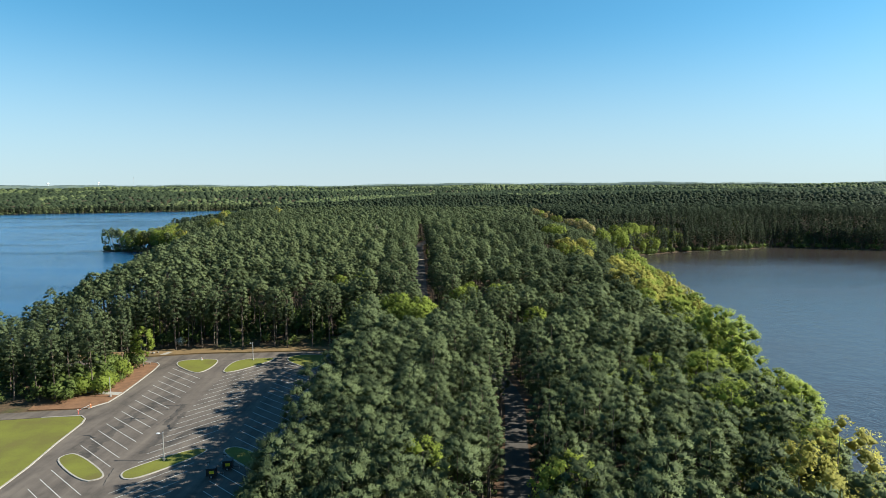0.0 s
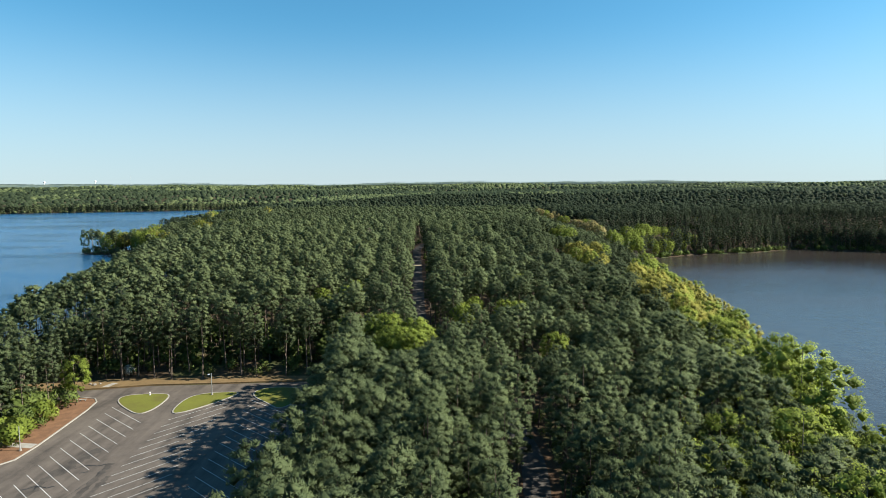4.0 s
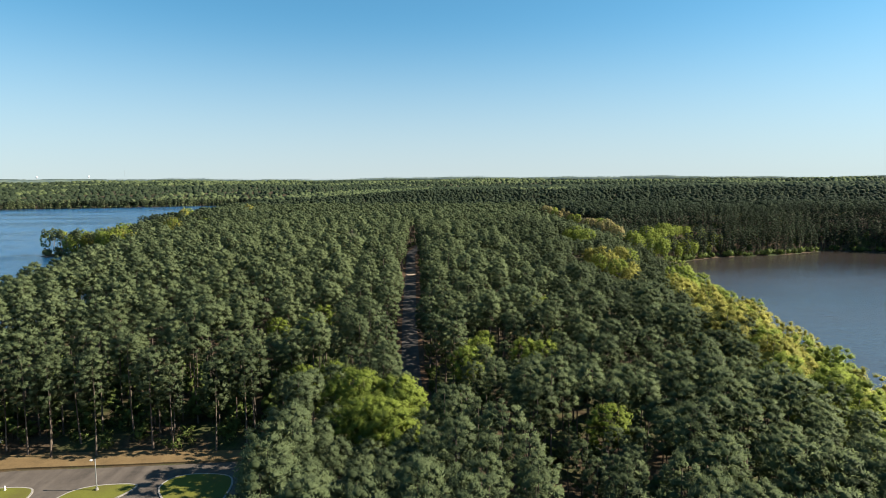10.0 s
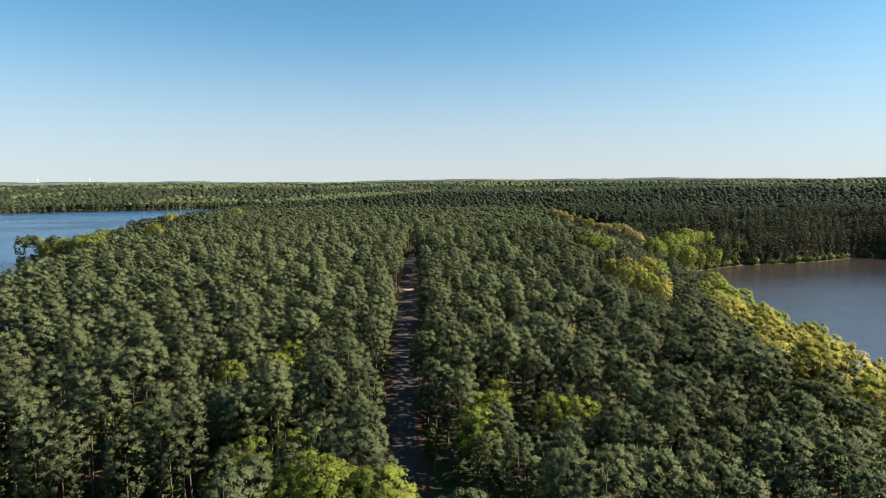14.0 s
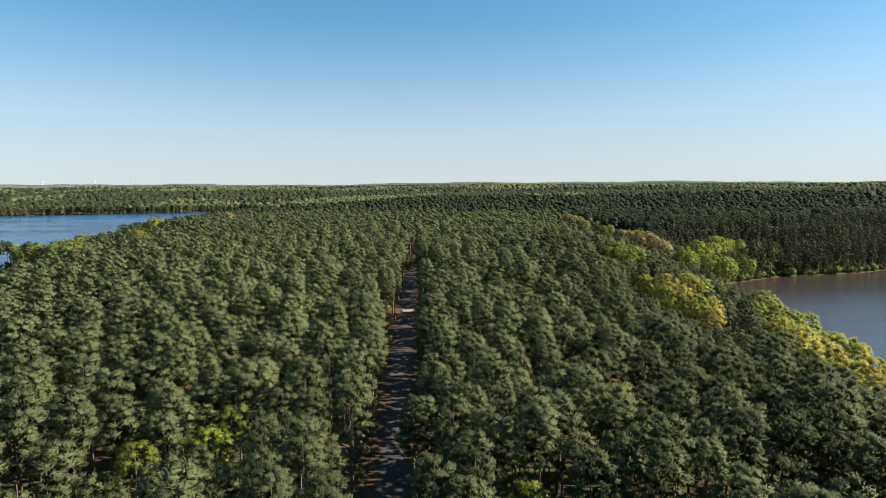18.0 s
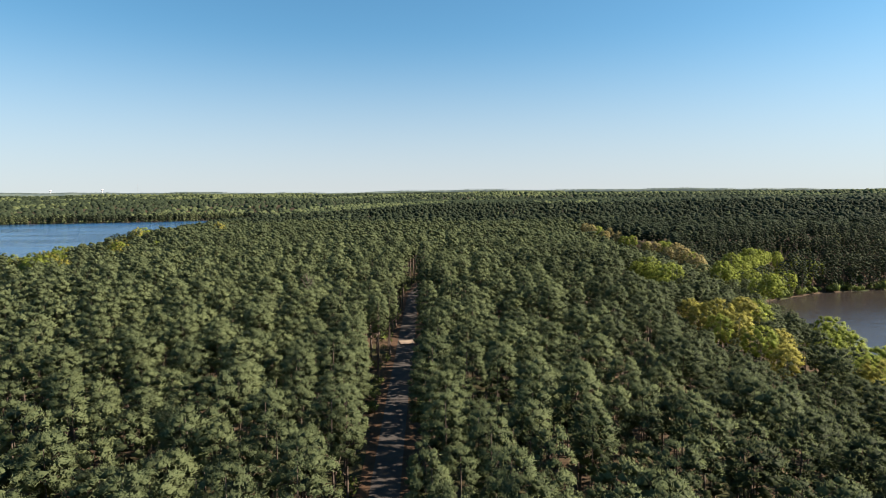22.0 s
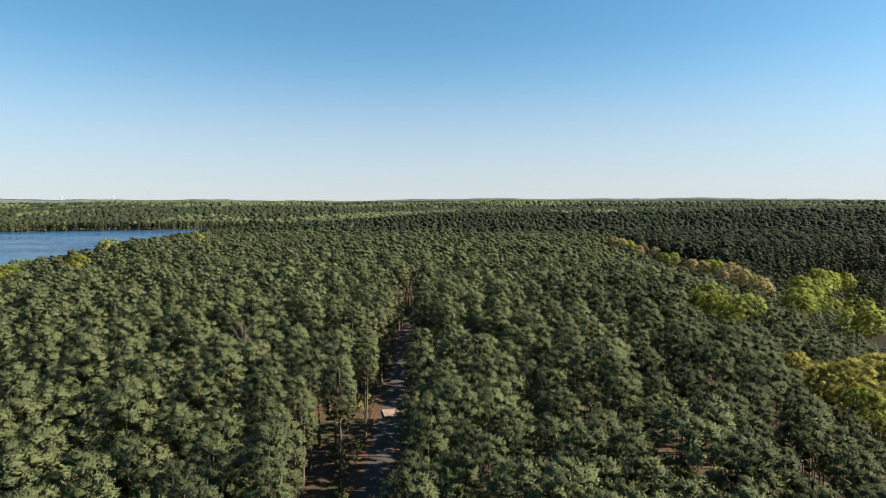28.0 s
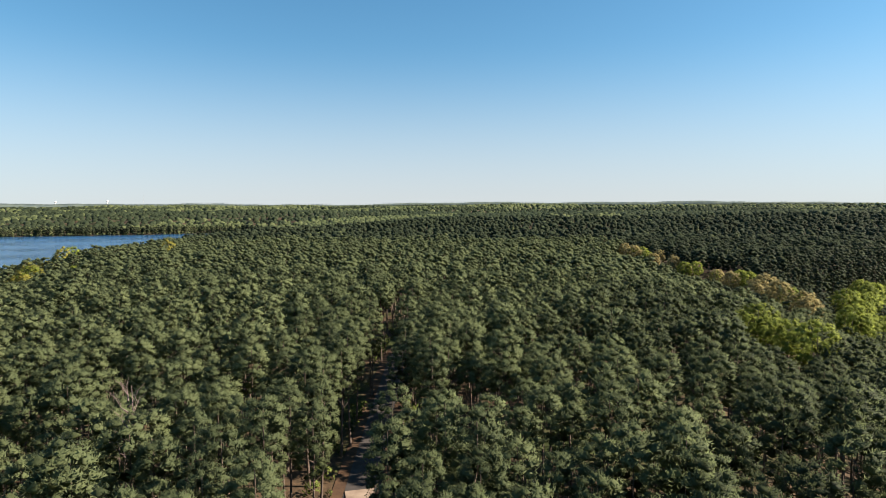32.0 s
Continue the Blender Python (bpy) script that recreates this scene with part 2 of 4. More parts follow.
def height(x, y):
    """Height of the ground."""
    x, y = np.asarray(x, float), np.asarray(y, float)
    d = shore(x, y)
    h = np.interp(y, [-900, 214, 245, 300, 400, 600, 900, 1150, 1450, 1900, 2600, 3400, 4700, 6000],
                  [4.7, 4.7, 8.5, 11.5, 15.5, 17, 18, 25, 29, 27, 36, 58, 62, 62])
    h = h + 13 * np.exp(-(((x - 800) / 620) ** 2) - ((y - 1250) / 330) ** 2)
    far = np.clip((y - 900) / 1500, 0, 1)
    h = h + far * (4 * np.sin(x / 310 + y / 530) + 3 * np.sin(x / 170 - y / 260 + 1.3) + 2 * np.sin(x / 83 + y / 140))
    cove = 65 * np.exp(-(((x - 85) / 55) ** 2)) * np.clip((y - 240) / 60, 0, 1)
    cove = cove + 45 * np.clip((-x - 100) / 60, 0, 1) * np.clip((y - 420) / 80, 0, 1) * np.clip((1000 - y) / 100, 0, 1)
    k = np.clip(d / (40 + cove + 420 * np.clip((y - 800) / 600, 0, 1)), 0, 1)
    land = WATER + 0.45 + (h - WATER - 0.45) * k * k * (3 - 2 * k)
    return np.where(d > 0, land, WATER - 0.3 - np.minimum(-d * 0.12, 5))


def mesh_object(name, verts, faces, mats, parent=None, label="", outward=None, index=None, smooth=False, tone=None):
    """One mesh object out of arrays; faces is an array of quads or triangles, or a list."""
    me = bpy.data.meshes.new(name)
    if isinstance(faces, np.ndarray):
        nf, k = faces.shape
        me.vertices.add(len(verts))
        me.vertices.foreach_set("co", np.ascontiguousarray(verts, np.float32).ravel())
        me.loops.add(nf * k)
        me.loops.foreach_set("vertex_index", np.ascontiguousarray(faces, np.int32).ravel())
        me.polygons.add(nf)
        me.polygons.foreach_set("loop_start", np.arange(0, nf * k, k, dtype=np.int32))
        if index is not None:
            me.polygons.foreach_set("material_index", np.ascontiguousarray(index, np.int32))
        me.update(calc_edges=True)
    else:
        me.from_pydata([tuple(v) for v in verts], [], faces)
    if smooth:
        me.polygons.foreach_set("use_smooth", np.ones(len(me.polygons), bool))
    if outward is not None:
        at = me.attributes.new("outward", "FLOAT_VECTOR", "POINT")
        at.data.foreach_set("vector", np.ascontiguousarray(outward, np.float32).ravel())
    if tone is not None:
        at = me.attributes.new("tone", "FLOAT", "POINT")
        at.data.foreach_set("value", np.ascontiguousarray(tone, np.float32))
    for m in mats:
        me.materials.append(m)
    ob = new(name, me)
    ob.parent = parent
    if label:
        ob["label"] = label
    return ob


def part(name, bm, material, parent=None, label=""):
    """Links a bmesh as one mesh object under a thing or a part."""
    me = bpy.data.meshes.new(name)
    bm.to_mesh(me)
    bm.free()
    me.materials.append(material)
    ob = new(name, me)
    ob.parent = parent
    if label:
        ob["label"] = label
    return ob


def box(bm, x0, y0, z0, x1, y1, z1, bevel=0.0):
    made = bmesh.ops.create_cube(bm, size=1.0, matrix=Matrix.LocRotScale(((x0 + x1) / 2, (y0 + y1) / 2, (z0 + z1) / 2), None, (x1 - x0, y1 - y0, z1 - z0)))
    if bevel:
        edges = list({e for v in made["verts"] for e in v.link_edges})
        bmesh.ops.bevel(bm, geom=edges, offset=bevel, segments=1, affect="EDGES")
    return bm


def tube(points, radii, sides=7):
    """Vertices and quads of a tapered tube along points."""
    ring = np.linspace(0, 2 * np.pi, sides, endpoint=False)
    vs, fs = [], []
    for i, (p, r) in enumerate(zip(points, radii)):
        a = Vector(points[min(i + 1, len(points) - 1)]) - Vector(points[max(i - 1, 0)])
        q = a.to_track_quat("Z", "Y")
        for w in ring:
            vs.append(tuple(Vector(p) + q @ Vector((math.cos(w) * r, math.sin(w) * r, 0))))
    for i in range(len(points) - 1):
        for s in range(sides):
            a, b = i * sides + s, i * sides + (s + 1) % sides
            fs.append((a, b, b + sides, a + sides))
    return np.array(vs), np.array(fs)


# ---- ground and water ----
def spread(lo, hi, fine_lo, fine_hi, mid_lo, mid_hi):
    """Coordinates, close together between fine_lo and fine_hi and wider outside."""
    out = list(np.arange(fine_lo, fine_hi + 0.1, 5.0))
    for sign, start, middle, end in ((1, fine_hi, mid_hi, hi), (-1, fine_lo, mid_lo, lo)):
        s, v = 5.0, start
        while v * sign < end * sign:
            s = min(s * 1.1, 24 if v * sign < middle * sign else 130)
            v += sign * s
            out.append(v)
    return np.array(sorted(out))


gx, gy = spread(-4600, 4600, -210, 430, -1250, 460), spread(-1500, 5600, 60, 660, 40, 1900)
GX, GY = np.meshgrid(gx, gy)
GZ = height(GX, GY)
lot_near = inside([(-140, -40), (-140, 216), (-10, 218), (-14, -40)], GX, GY)
GZ = np.where(lot_near, np.minimum(GZ, 3.9), GZ)
nx, ny = len(gx), len(gy)
k = (np.arange(ny - 1)[:, None] * nx + np.arange(nx - 1)[None, :]).ravel()
tagged(mesh_object("ground", np.stack([GX, GY, GZ], -1).reshape(-1, 3), np.stack([k, k + 1, k + nx + 1, k + nx], 1), [FLOOR], smooth=True),
       "forest floor of brown pine straw and soil", "ground", kind="structure")
for nm, lab, mat, x0, x1, y0, y1 in (("water_west", "wide open blue lake under a clear sky", WATER_W, -3200, -40, -1100, 1950),
                                     ("water_east", "sheltered cove of calm silty grey-blue water", WATER_E, 40, 1500, -1100, 680)):
    bm = bmesh.new()
    bm.faces.new([bm.verts.new(v) for v in ((x0, y0, WATER), (x1, y0, WATER), (x1, y1, WATER), (x0, y1, WATER))])
    tagged(part(nm, bm, mat), lab, "lake", kind="structure")


def ribbon(name, line, width, lift, mat, label, category, step=4.0, flat=None):
    """A road along a line of corners, smoothed and laid on the ground."""
    pts = np.array(line, float)
    s = np.concatenate([[0], np.cumsum(np.hypot(*np.diff(pts, axis=0).T))])
    q = np.arange(0, s[-1], step)
    X, Y = np.interp(q, s, pts[:, 0]), np.interp(q, s, pts[:, 1])
    for _ in range(6):
        X[1:-1], Y[1:-1] = (X[:-2] + 2 * X[1:-1] + X[2:]) / 4, (Y[:-2] + 2 * Y[1:-1] + Y[2:]) / 4
    T = np.stack([np.gradient(X), np.gradient(Y)], 1)
    T /= np.linalg.norm(T, axis=1)[:, None]
    N = np.stack([-T[:, 1], T[:, 0]], 1)
    vs, n = [], len(q)
    for i in range(n):
        for o in (-0.5, -0.25, 0, 0.25, 0.5):
            x, y = X[i] + N[i, 0] * o * width, Y[i] + N[i, 1] * o * width
            z = flat if flat is not None else max(float(height(np.array([X[i] + N[i, 0] * a * width]), np.array([Y[i] + N[i, 1] * a * width]))[0]) for a in (-0.5, 0, 0.5)) + lift + 0.06 * (1 - abs(2 * o))
            vs.append((x, y, z))
    k = (np.arange(n - 1)[:, None] * 5 + np.arange(4)[None, :]).ravel()
    return tagged(mesh_object(name, np.array(vs), np.stack([k, k + 5, k + 6, k + 1], 1)[:, ::-1].copy(), [mat], smooth=True), label, category, kind="structure")


ribbon("verge", ROAD, 9.0, 0.10, STRAW, "rusty fallen pine straw along the forest road", "verge")
ribbon("road", ROAD, 5.0, 0.16, OLD_ASPHALT, "narrow worn grey asphalt road through pine forest", "road")

# sandy patch laid over the road, pale enough to stand for a sunlit spot
SUNLIT_SAND = simple("sun_brightened_sand", [(0.3, (0.17, 0.12, 0.085)), (0.7, (0.34, 0.27, 0.205))], 0.5, 0.95, 0.5)
ribbon("sand_patch", [(-19.6, 389.8), (-18, 390.4), (-16.5, 390.8), (-14.6, 391)], 5.0, 0.27, SUNLIT_SAND, "pale sandy patch standing for a sunlit spot on the road", "sand", 1.5)

# ---- parking lot ----
LOT = 4.0
FIELD = [(-79.5, -30), (-84.8, 111), (-85.5, 120.4), (-87.3, 132.5), (-88.5, 144), (-89.4, 147.2), (-91.8, 149.4), (-101, 148.2), (-135, 142),
         (-135, 147.5), (-106.9, 152), (-100.3, 153), (-93.2, 154), (-92.2, 156.1), (-90.3, 159), (-90.2, 166), (-90.9, 175), (-92, 188), (-93.1, 194.2),
         (-95, 196.9), (-100, 198), (-135, 190), (-135, 196), (-99, 204), (-85.5, 207.3), (-66.3, 208.8), (-37.4, 211.5), (-20, 211), (-18, 204), (-31, 200), (-28, 120), (-24, -30)]


def slab(name, outline, z0, z1, mat, parent=None, label="", bevel=0.0):
    """A flat piece of the given outline between two heights."""
    bm = bmesh.new()
    f = bm.faces.new([bm.verts.new((x, y, z0)) for x, y in outline])
    if f.normal.z < 0 or sum(a[0] * b[1] - b[0] * a[1] for a, b in zip(outline, outline[1:] + outline[:1])) < 0:
        bmesh.ops.reverse_faces(bm, faces=[f])
    top = bmesh.ops.extrude_face_region(bm, geom=list(bm.faces))
    bmesh.ops.translate(bm, vec=(0, 0, z1 - z0), verts=[v for v in top["geom"] if isinstance(v, bmesh.types.BMVert)])
    bmesh.ops.recalc_face_normals(bm, faces=list(bm.faces))
    return part(name, bm, mat, parent, label)


lot = tagged(slab("parking_lot", FIELD, LOT - 0.3, LOT, ASPHALT), "grey asphalt parking lot with angled white stall lines", "parking lot", kind="structure")


def rounded(points, times=2):
    """The outline with its corners cut round."""
    for _ in range(times):
        out = []
        for a, b in zip(points, points[1:] + points[:1]):
            out += [(a[0] * 0.75 + b[0] * 0.25, a[1] * 0.75 + b[1] * 0.25), (a[0] * 0.25 + b[0] * 0.75, a[1] * 0.25 + b[1] * 0.75)]
        points = out
    return points


def ring(outline, inner, z0, z1, mat, parent, name, label=""):
    """A kerb between two outlines with the same number of corners."""
    n = len(outline)
    vs = [(x, y, z0) for x, y in outline] + [(x, y, z1) for x, y in outline] + [(x, y, z1) for x, y in inner] + [(x, y, z0) for x, y in inner]
    fs = []
    for i in range(n):
        j = (i + 1) % n
        for a in range(3):
            fs.append((a * n + i, a * n + j, (a + 1) * n + j, (a + 1) * n + i))
    return mesh_object(name, vs, fs, [mat], parent, label)


def shrink(outline, by):
    """The outline moved inwards."""
    n, area = len(outline), sum(a[0] * b[1] - b[0] * a[1] for a, b in zip(outline, outline[1:] + outline[:1]))
    out = []
    for i in range(n):
        a, b, c = Vector(outline[i - 1]), Vector(outline[i]), Vector(outline[(i + 1) % n])
        t = (c - a).normalized()
        s = 1 if area > 0 else -1
        out.append((b.x - t.y * by * s, b.y + t.x * by * s))
    return out


def island(outline, label):
    """A kerbed grass island."""
    base = tagged(new("traffic_island"), label, "traffic island", "kerbed islands in the parking lot")
    o = rounded(outline)
    ring(o, shrink(o, 0.33), LOT - 0.05, LOT + 0.16, CONCRETE, base, "kerb", "pale concrete kerb")
    slab("lawn", shrink(o, 0.32), LOT - 0.02, LOT + 0.15, GRASS, base, "short green grass")
    return base


island([(-88.6, 194.5), (-88.6, 199.6), (-78.5, 201), (-75.4, 199), (-75.0, 189.0), (-77.2, 184.6), (-81, 187)], "teardrop grass island with concrete kerb and hydrant")
island([(-70.2, 184.8), (-71.0, 196.5), (-67.5, 201.2), (-58.2, 202.2), (-57.6, 199.8), (-61.0, 193.6), (-66.1, 186.6)], "tapering grass island with concrete kerb and lamp post")
island([(-54.5, 199.5), (-52.5, 205.8), (-43, 206), (-40.2, 203), (-39.8, 194), (-43.2, 188.0), (-47, 192)], "shaded grass island with concrete kerb")
island([(-82.2, 123.2), (-82, 126.4), (-79.4, 127.2), (-68.3, 117.8), (-67.8, 115), (-71.2, 113.8)], "slanted oblong grass island with concrete kerb")
island([(-65.4, 117), (-64.8, 119.8), (-56.3, 129.2), (-52.6, 129.8), (-51.9, 127), (-59.4, 116.6), (-62.9, 114.4)], "long slanted grass island with lamp post")
island([(-49.2, 127.6), (-48, 130.4), (-44.5, 129.9), (-35.8, 122), (-35, 119.2), (-38.4, 118), (-41, 119.8)], "slanted grass island in tree shade")



def stall_line(a, b):
    """One painted line between two stalls."""
    a, b = Vector(a), Vector(b)
    d = (b - a).normalized()
    s = Vector((-d.y, d.x)) * 0.055
    bm = bmesh.new()
    vs = [bm.verts.new((p.x, p.y, LOT + 0.010)) for p in (a - s, b - s, b + s, a + s)]
    f = bm.faces.new(vs)
    f.normal_update()
    if f.normal.z < 0:
        f.normal_flip()
    part("stall_line", bm, PAINT, lot)


def along(y, y0, x0, y1, x1):
    return x0 + (x1 - x0) * (y - y0) / (y1 - y0)


for i in range(15):
    y = 131.3 + i * 4.21
    stall_line((along(y, 131.3, -81.4, 190.7, -87.1), y), (along(y - 10.6, 120.9, -69.1, 179.1, -74.4), y - 10.6))
for i in range(15):
    y = 122.6 + i * 4.19
    x = along(y, 122.7, -64.3, 181.3, -68.5)
    stall_line((x, y), (x + 10.7, y + 13.2))
for i in range(16):
    y = 135.5 + i * 4.0
    x = along(y, 135.5, -48.6, 147.3, -49.4)
    stall_line((x, y), (x + 12.5, y - 10.8))
for i in range(8):
    stall_line((-80.2 + i * 0.35, 119.2 - i * 4.0), (-68.2 + i * 0.35, 109 - i * 4.0))
    stall_line((-63.3 + 0.3 * i, 109.6 - i * 4.0), (-52.8 + 0.3 * i, 122.6 - i * 4.0))
    stall_line((-47 + 0.3 * i, 122.5 - i * 4.0), (-35.2 + 0.3 * i, 112.3 - i * 4.0))

# ---- lawn, beds and banks round the lot ----
tagged(slab("lawn", [(-82.6, -30), (-85.4, 111), (-86, 120.4), (-87.8, 132.5), (-89, 144), (-90, 147), (-92, 148.8), (-101, 147.6), (-135, 141), (-135, -30)], LOT - 0.3, LOT + 0.13, GRASS),
       "mown bright green lawn beside the lot", "lawn", kind="structure")
tagged(slab("mulch_bed", [(-93.6, 154.5), (-92.6, 156.2), (-90.8, 159), (-90.7, 166), (-91.4, 175), (-92.5, 188), (-93.6, 194), (-95.2, 196.4), (-100, 197.3), (-116, 193.5), (-112, 170), (-108, 153)], LOT - 0.3, LOT + 0.12, MULCH),
       "reddish pine straw bed under trees", "planting bed", kind="structure")
tagged(slab("bank", [(-135, 197), (-99, 205), (-85.5, 208.1), (-66.3, 209.6), (-37.4, 212.3), (-24, 213), (-24, 217), (-70, 216), (-100, 213), (-135, 206)], LOT - 0.5, LOT + 0.25, DRYGRASS),
       "dry brown grass bank below the forest edge", "bank", kind="structure")


def kerb(line, label, width=0.35):
    """A kerb along an open line."""
    bm = bmesh.new()
    pts = [Vector(p) for p in line]
    rows = []
    for i, p in enumerate(pts):
        t = (pts[min(i + 1, len(pts) - 1)] - pts[max(i - 1, 0)]).normalized()
        s = Vector((-t.y, t.x)) * width / 2
        rows.append([bm.verts.new((q.x, q.y, z)) for q, z in ((p - s, LOT - 0.05), (p - s, LOT + 0.17), (p + s, LOT + 0.17), (p + s, LOT - 0.05))])
    for a, b in zip(rows, rows[1:]):
        for i in range(3):
            bm.faces.new((a[i], b[i], b[i + 1], a[i + 1]))
    bm.faces.new(rows[0]), bm.faces.new(rows[-1])
    bmesh.ops.recalc_face_normals(bm, faces=list(bm.faces))
    return tagged(part("kerb", bm, CONCRETE), label, "kerb", kind="structure")


kerb([(-79.7, -30), (-85, 111), (-85.7, 120.4), (-87.5, 132.5), (-88.7, 144), (-89.7, 147.1), (-91.8, 149.2), (-101, 147.9)], "pale concrete kerb along the lawn")
kerb([(-93.2, 154.3), (-92.4, 156.1), (-90.5, 159), (-90.4, 166), (-91.1, 175), (-92.2, 188), (-93.3, 194.2), (-95.1, 196.7), (-100, 197.8)], "pale concrete kerb along the mulch bed")

# ---- trees ----
rng = np.random.default_rng(7)


def unit(v):
    return v / np.maximum(np.linalg.norm(v, axis=-1, keepdims=True), 1e-6)


def sprays(c, o, length, width, r, lift=0.7):
    """One small pointed needle or leaf spray at each place, lying like a feather over the clump: vertices, triangles and outward directions."""
    m = len(c)
    rnd = r.normal(size=(m, 3))
    flat = unit(rnd - o * np.sum(rnd * o, 1, keepdims=True))
    d = unit(flat + o * lift * r.uniform(0.5, 1.5, (m, 1)) + np.array([0, 0, 0.25]))
    ln = length * r.uniform(0.65, 1.35, (m, 1))
    side = unit(np.cross(d, o + r.normal(size=(m, 3)) * 0.2))
    w = width * r.uniform(0.7, 1.35, (m, 1))
    start = c - d * ln * 0.4
    v = np.stack([start - side * w / 2, start + side * w / 2, start + d * ln], 1).reshape(-1, 3)
    return v, np.arange(m * 3).reshape(-1, 3), np.repeat(unit(o + r.normal(size=(m, 3)) * 0.08), 3, 0)


OCT_V = np.array([(1, 0, 0), (-1, 0, 0), (0, 1, 0), (0, -1, 0), (0, 0, 1), (0, 0, -1)], float)
OCT_F = np.array([(0, 2, 4), (2, 1, 4), (1, 3, 4), (3, 0, 4), (2, 0, 5), (1, 2, 5), (3, 1, 5), (0, 3, 5)])


def crown_shape(r, tall, radius, low, n, tufts, length, width, kind):
    """A crown of n uneven foliage clumps on the boughs, each bristling with needle or leaf sprays; low: height of its lowest boughs."""
    half = (tall - low) / 2
    mid = np.array([0, 0, low + half])
    i = np.arange(n)
    a = i * 2.4 + r.uniform(-0.5, 0.5, n)
    up = -0.95 + 1.9 * (i + 0.5) / n + r.uniform(-0.07, 0.07, n)
    if kind == "pine":
        girth = np.interp(up, [-1, -0.6, -0.15, 0.35, 0.75, 1], [0.5, 0.9, 1.0, 0.95, 0.72, 0.25])
    else:
        girth = np.interp(up, [-1, -0.7, -0.2, 0.4, 0.8, 1], [0.35, 0.8, 1.0, 0.93, 0.62, 0.15])
    pr = radius * 2.0 / math.sqrt(n) * r.uniform(0.72, 1.25, n)
    lean = 1 + 0.15 * np.sin(a * 2 + r.uniform(0, 6)) + 0.12 * np.sin(a + r.uniform(0, 6))
    rim = girth * np.maximum(radius - pr * 0.6, radius * 0.3) * lean * r.uniform(0.78, 1.06, n)
    c = mid + np.stack([np.cos(a) * rim, np.sin(a) * rim, up * (half - pr * 0.5) + r.uniform(-0.3, 0.3, n)], 1)
    out = unit((c - mid) / np.array([radius, radius, half * 1.25]))
    # the clumps
    bv, bf = OCT_V, OCT_F
    k = len(bv)
    w = r.uniform(0, 6.28, n)
    x = bv[None, :, 0] * np.cos(w)[:, None] - bv[None, :, 1] * np.sin(w)[:, None]
    y = bv[None, :, 0] * np.sin(w)[:, None] + bv[None, :, 1] * np.cos(w)[:, None]
    d = np.stack([x, y, np.broadcast_to(bv[None, :, 2], x.shape)], -1)
    flat = np.array([1, 1, 0.68 if kind == "pine" else 0.8])
    core = (0.72 if kind == "pine" else 0.62) if tufts > 8 else (0.86 if tufts else 0.95)
    size = pr[:, None, None] * r.uniform(0.72, 1.12, (n, k, 1)) * flat
    V, Q = [(c[:, None] + d * size * core).reshape(-1, 3)], [(bf[None] + (np.arange(n) * k)[:, None, None]).reshape(-1, 3)]
    O = [unit(d * 0.5 + out[:, None] * 0.85 + np.array([0, 0, 0.2 if tufts > 8 else 1.3])).reshape(-1, 3)]
    if tufts:
        seen = up > -0.75
        c, out, pr, m = c[seen], out[seen], pr[seen], int(seen.sum())
        d = unit(r.normal(size=(m, tufts, 3)) + out[:, None] * 0.8 + np.array([0, 0, 0.35]))
        p = c[:, None] + d * pr[:, None, None] * flat * r.uniform(0.62, 1.0, (m, tufts, 1))
        o = unit(d * 0.5 + out[:, None] * 0.85 + np.array([0, 0, 0.2]))
        v, q, o = sprays(p.reshape(-1, 3), o.reshape(-1, 3), length, width, r, 0.8 if kind == "pine" else 0.4)
        V.append(v), Q.append(q + n * k), O.append(o)
    return np.concatenate(V), np.concatenate(Q), np.concatenate(O)


def tris(f):
    return np.concatenate([f[:, [0, 1, 2]], f[:, [0, 2, 3]]])


def stem(r, tall, thick, sides=7, bend=0.5, n=6):
    ph = r.uniform(0, 6.3)
    pts = [(math.cos(ph) * bend * math.sin(i / (n - 1) * 2.2), math.sin(ph) * bend * math.sin(i / (n - 1) * 2.2), -0.4 + (tall + 0.4) * i / (n - 1)) for i in range(n)]
    v, f = tube(pts, [thick * (1.25 if i == 0 else 1 - 0.82 * i / (n - 1)) for i in range(n)], sides)
    return v, tris(f)


def tree_thing(name, label, category, seed, tall, radius, low, kind, leaf, bark, group):
    """One tree with a trunk, limbs and a crown of leaf sprays."""
    r = np.random.default_rng(seed)
    base = tagged(new(name), label, category, group)
    v, f = stem(r, tall * 0.92, 0.24 if kind == "pine" else 0.2)
    mesh_object("trunk", v, f, [bark], base, smooth=True)
    for i in range(4):
        a, z = i * 1.9 + r.uniform(0, 0.8), low + (tall - low) * (0.0 + 0.12 * i)
        e = radius * r.uniform(0.55, 0.85)
        v, f = tube([(0, 0, z - 1.6), (math.cos(a) * e * 0.45, math.sin(a) * e * 0.45, z - 0.9), (math.cos(a) * e, math.sin(a) * e, z + 0.4)], [0.09, 0.06, 0.025], 5)
        mesh_object("limb", v, tris(f), [bark], base, smooth=True)
    if kind == "pine":
        v, q, o = crown_shape(r, tall, radius, low, 62, 42, 0.42, 0.14, kind)
    else:
        v, q, o = crown_shape(r, tall, radius, low, 66, 44, 0.32, 0.20, kind)
    mesh_object("crown", v, q, [leaf], base, outward=o, smooth=True)
    return base


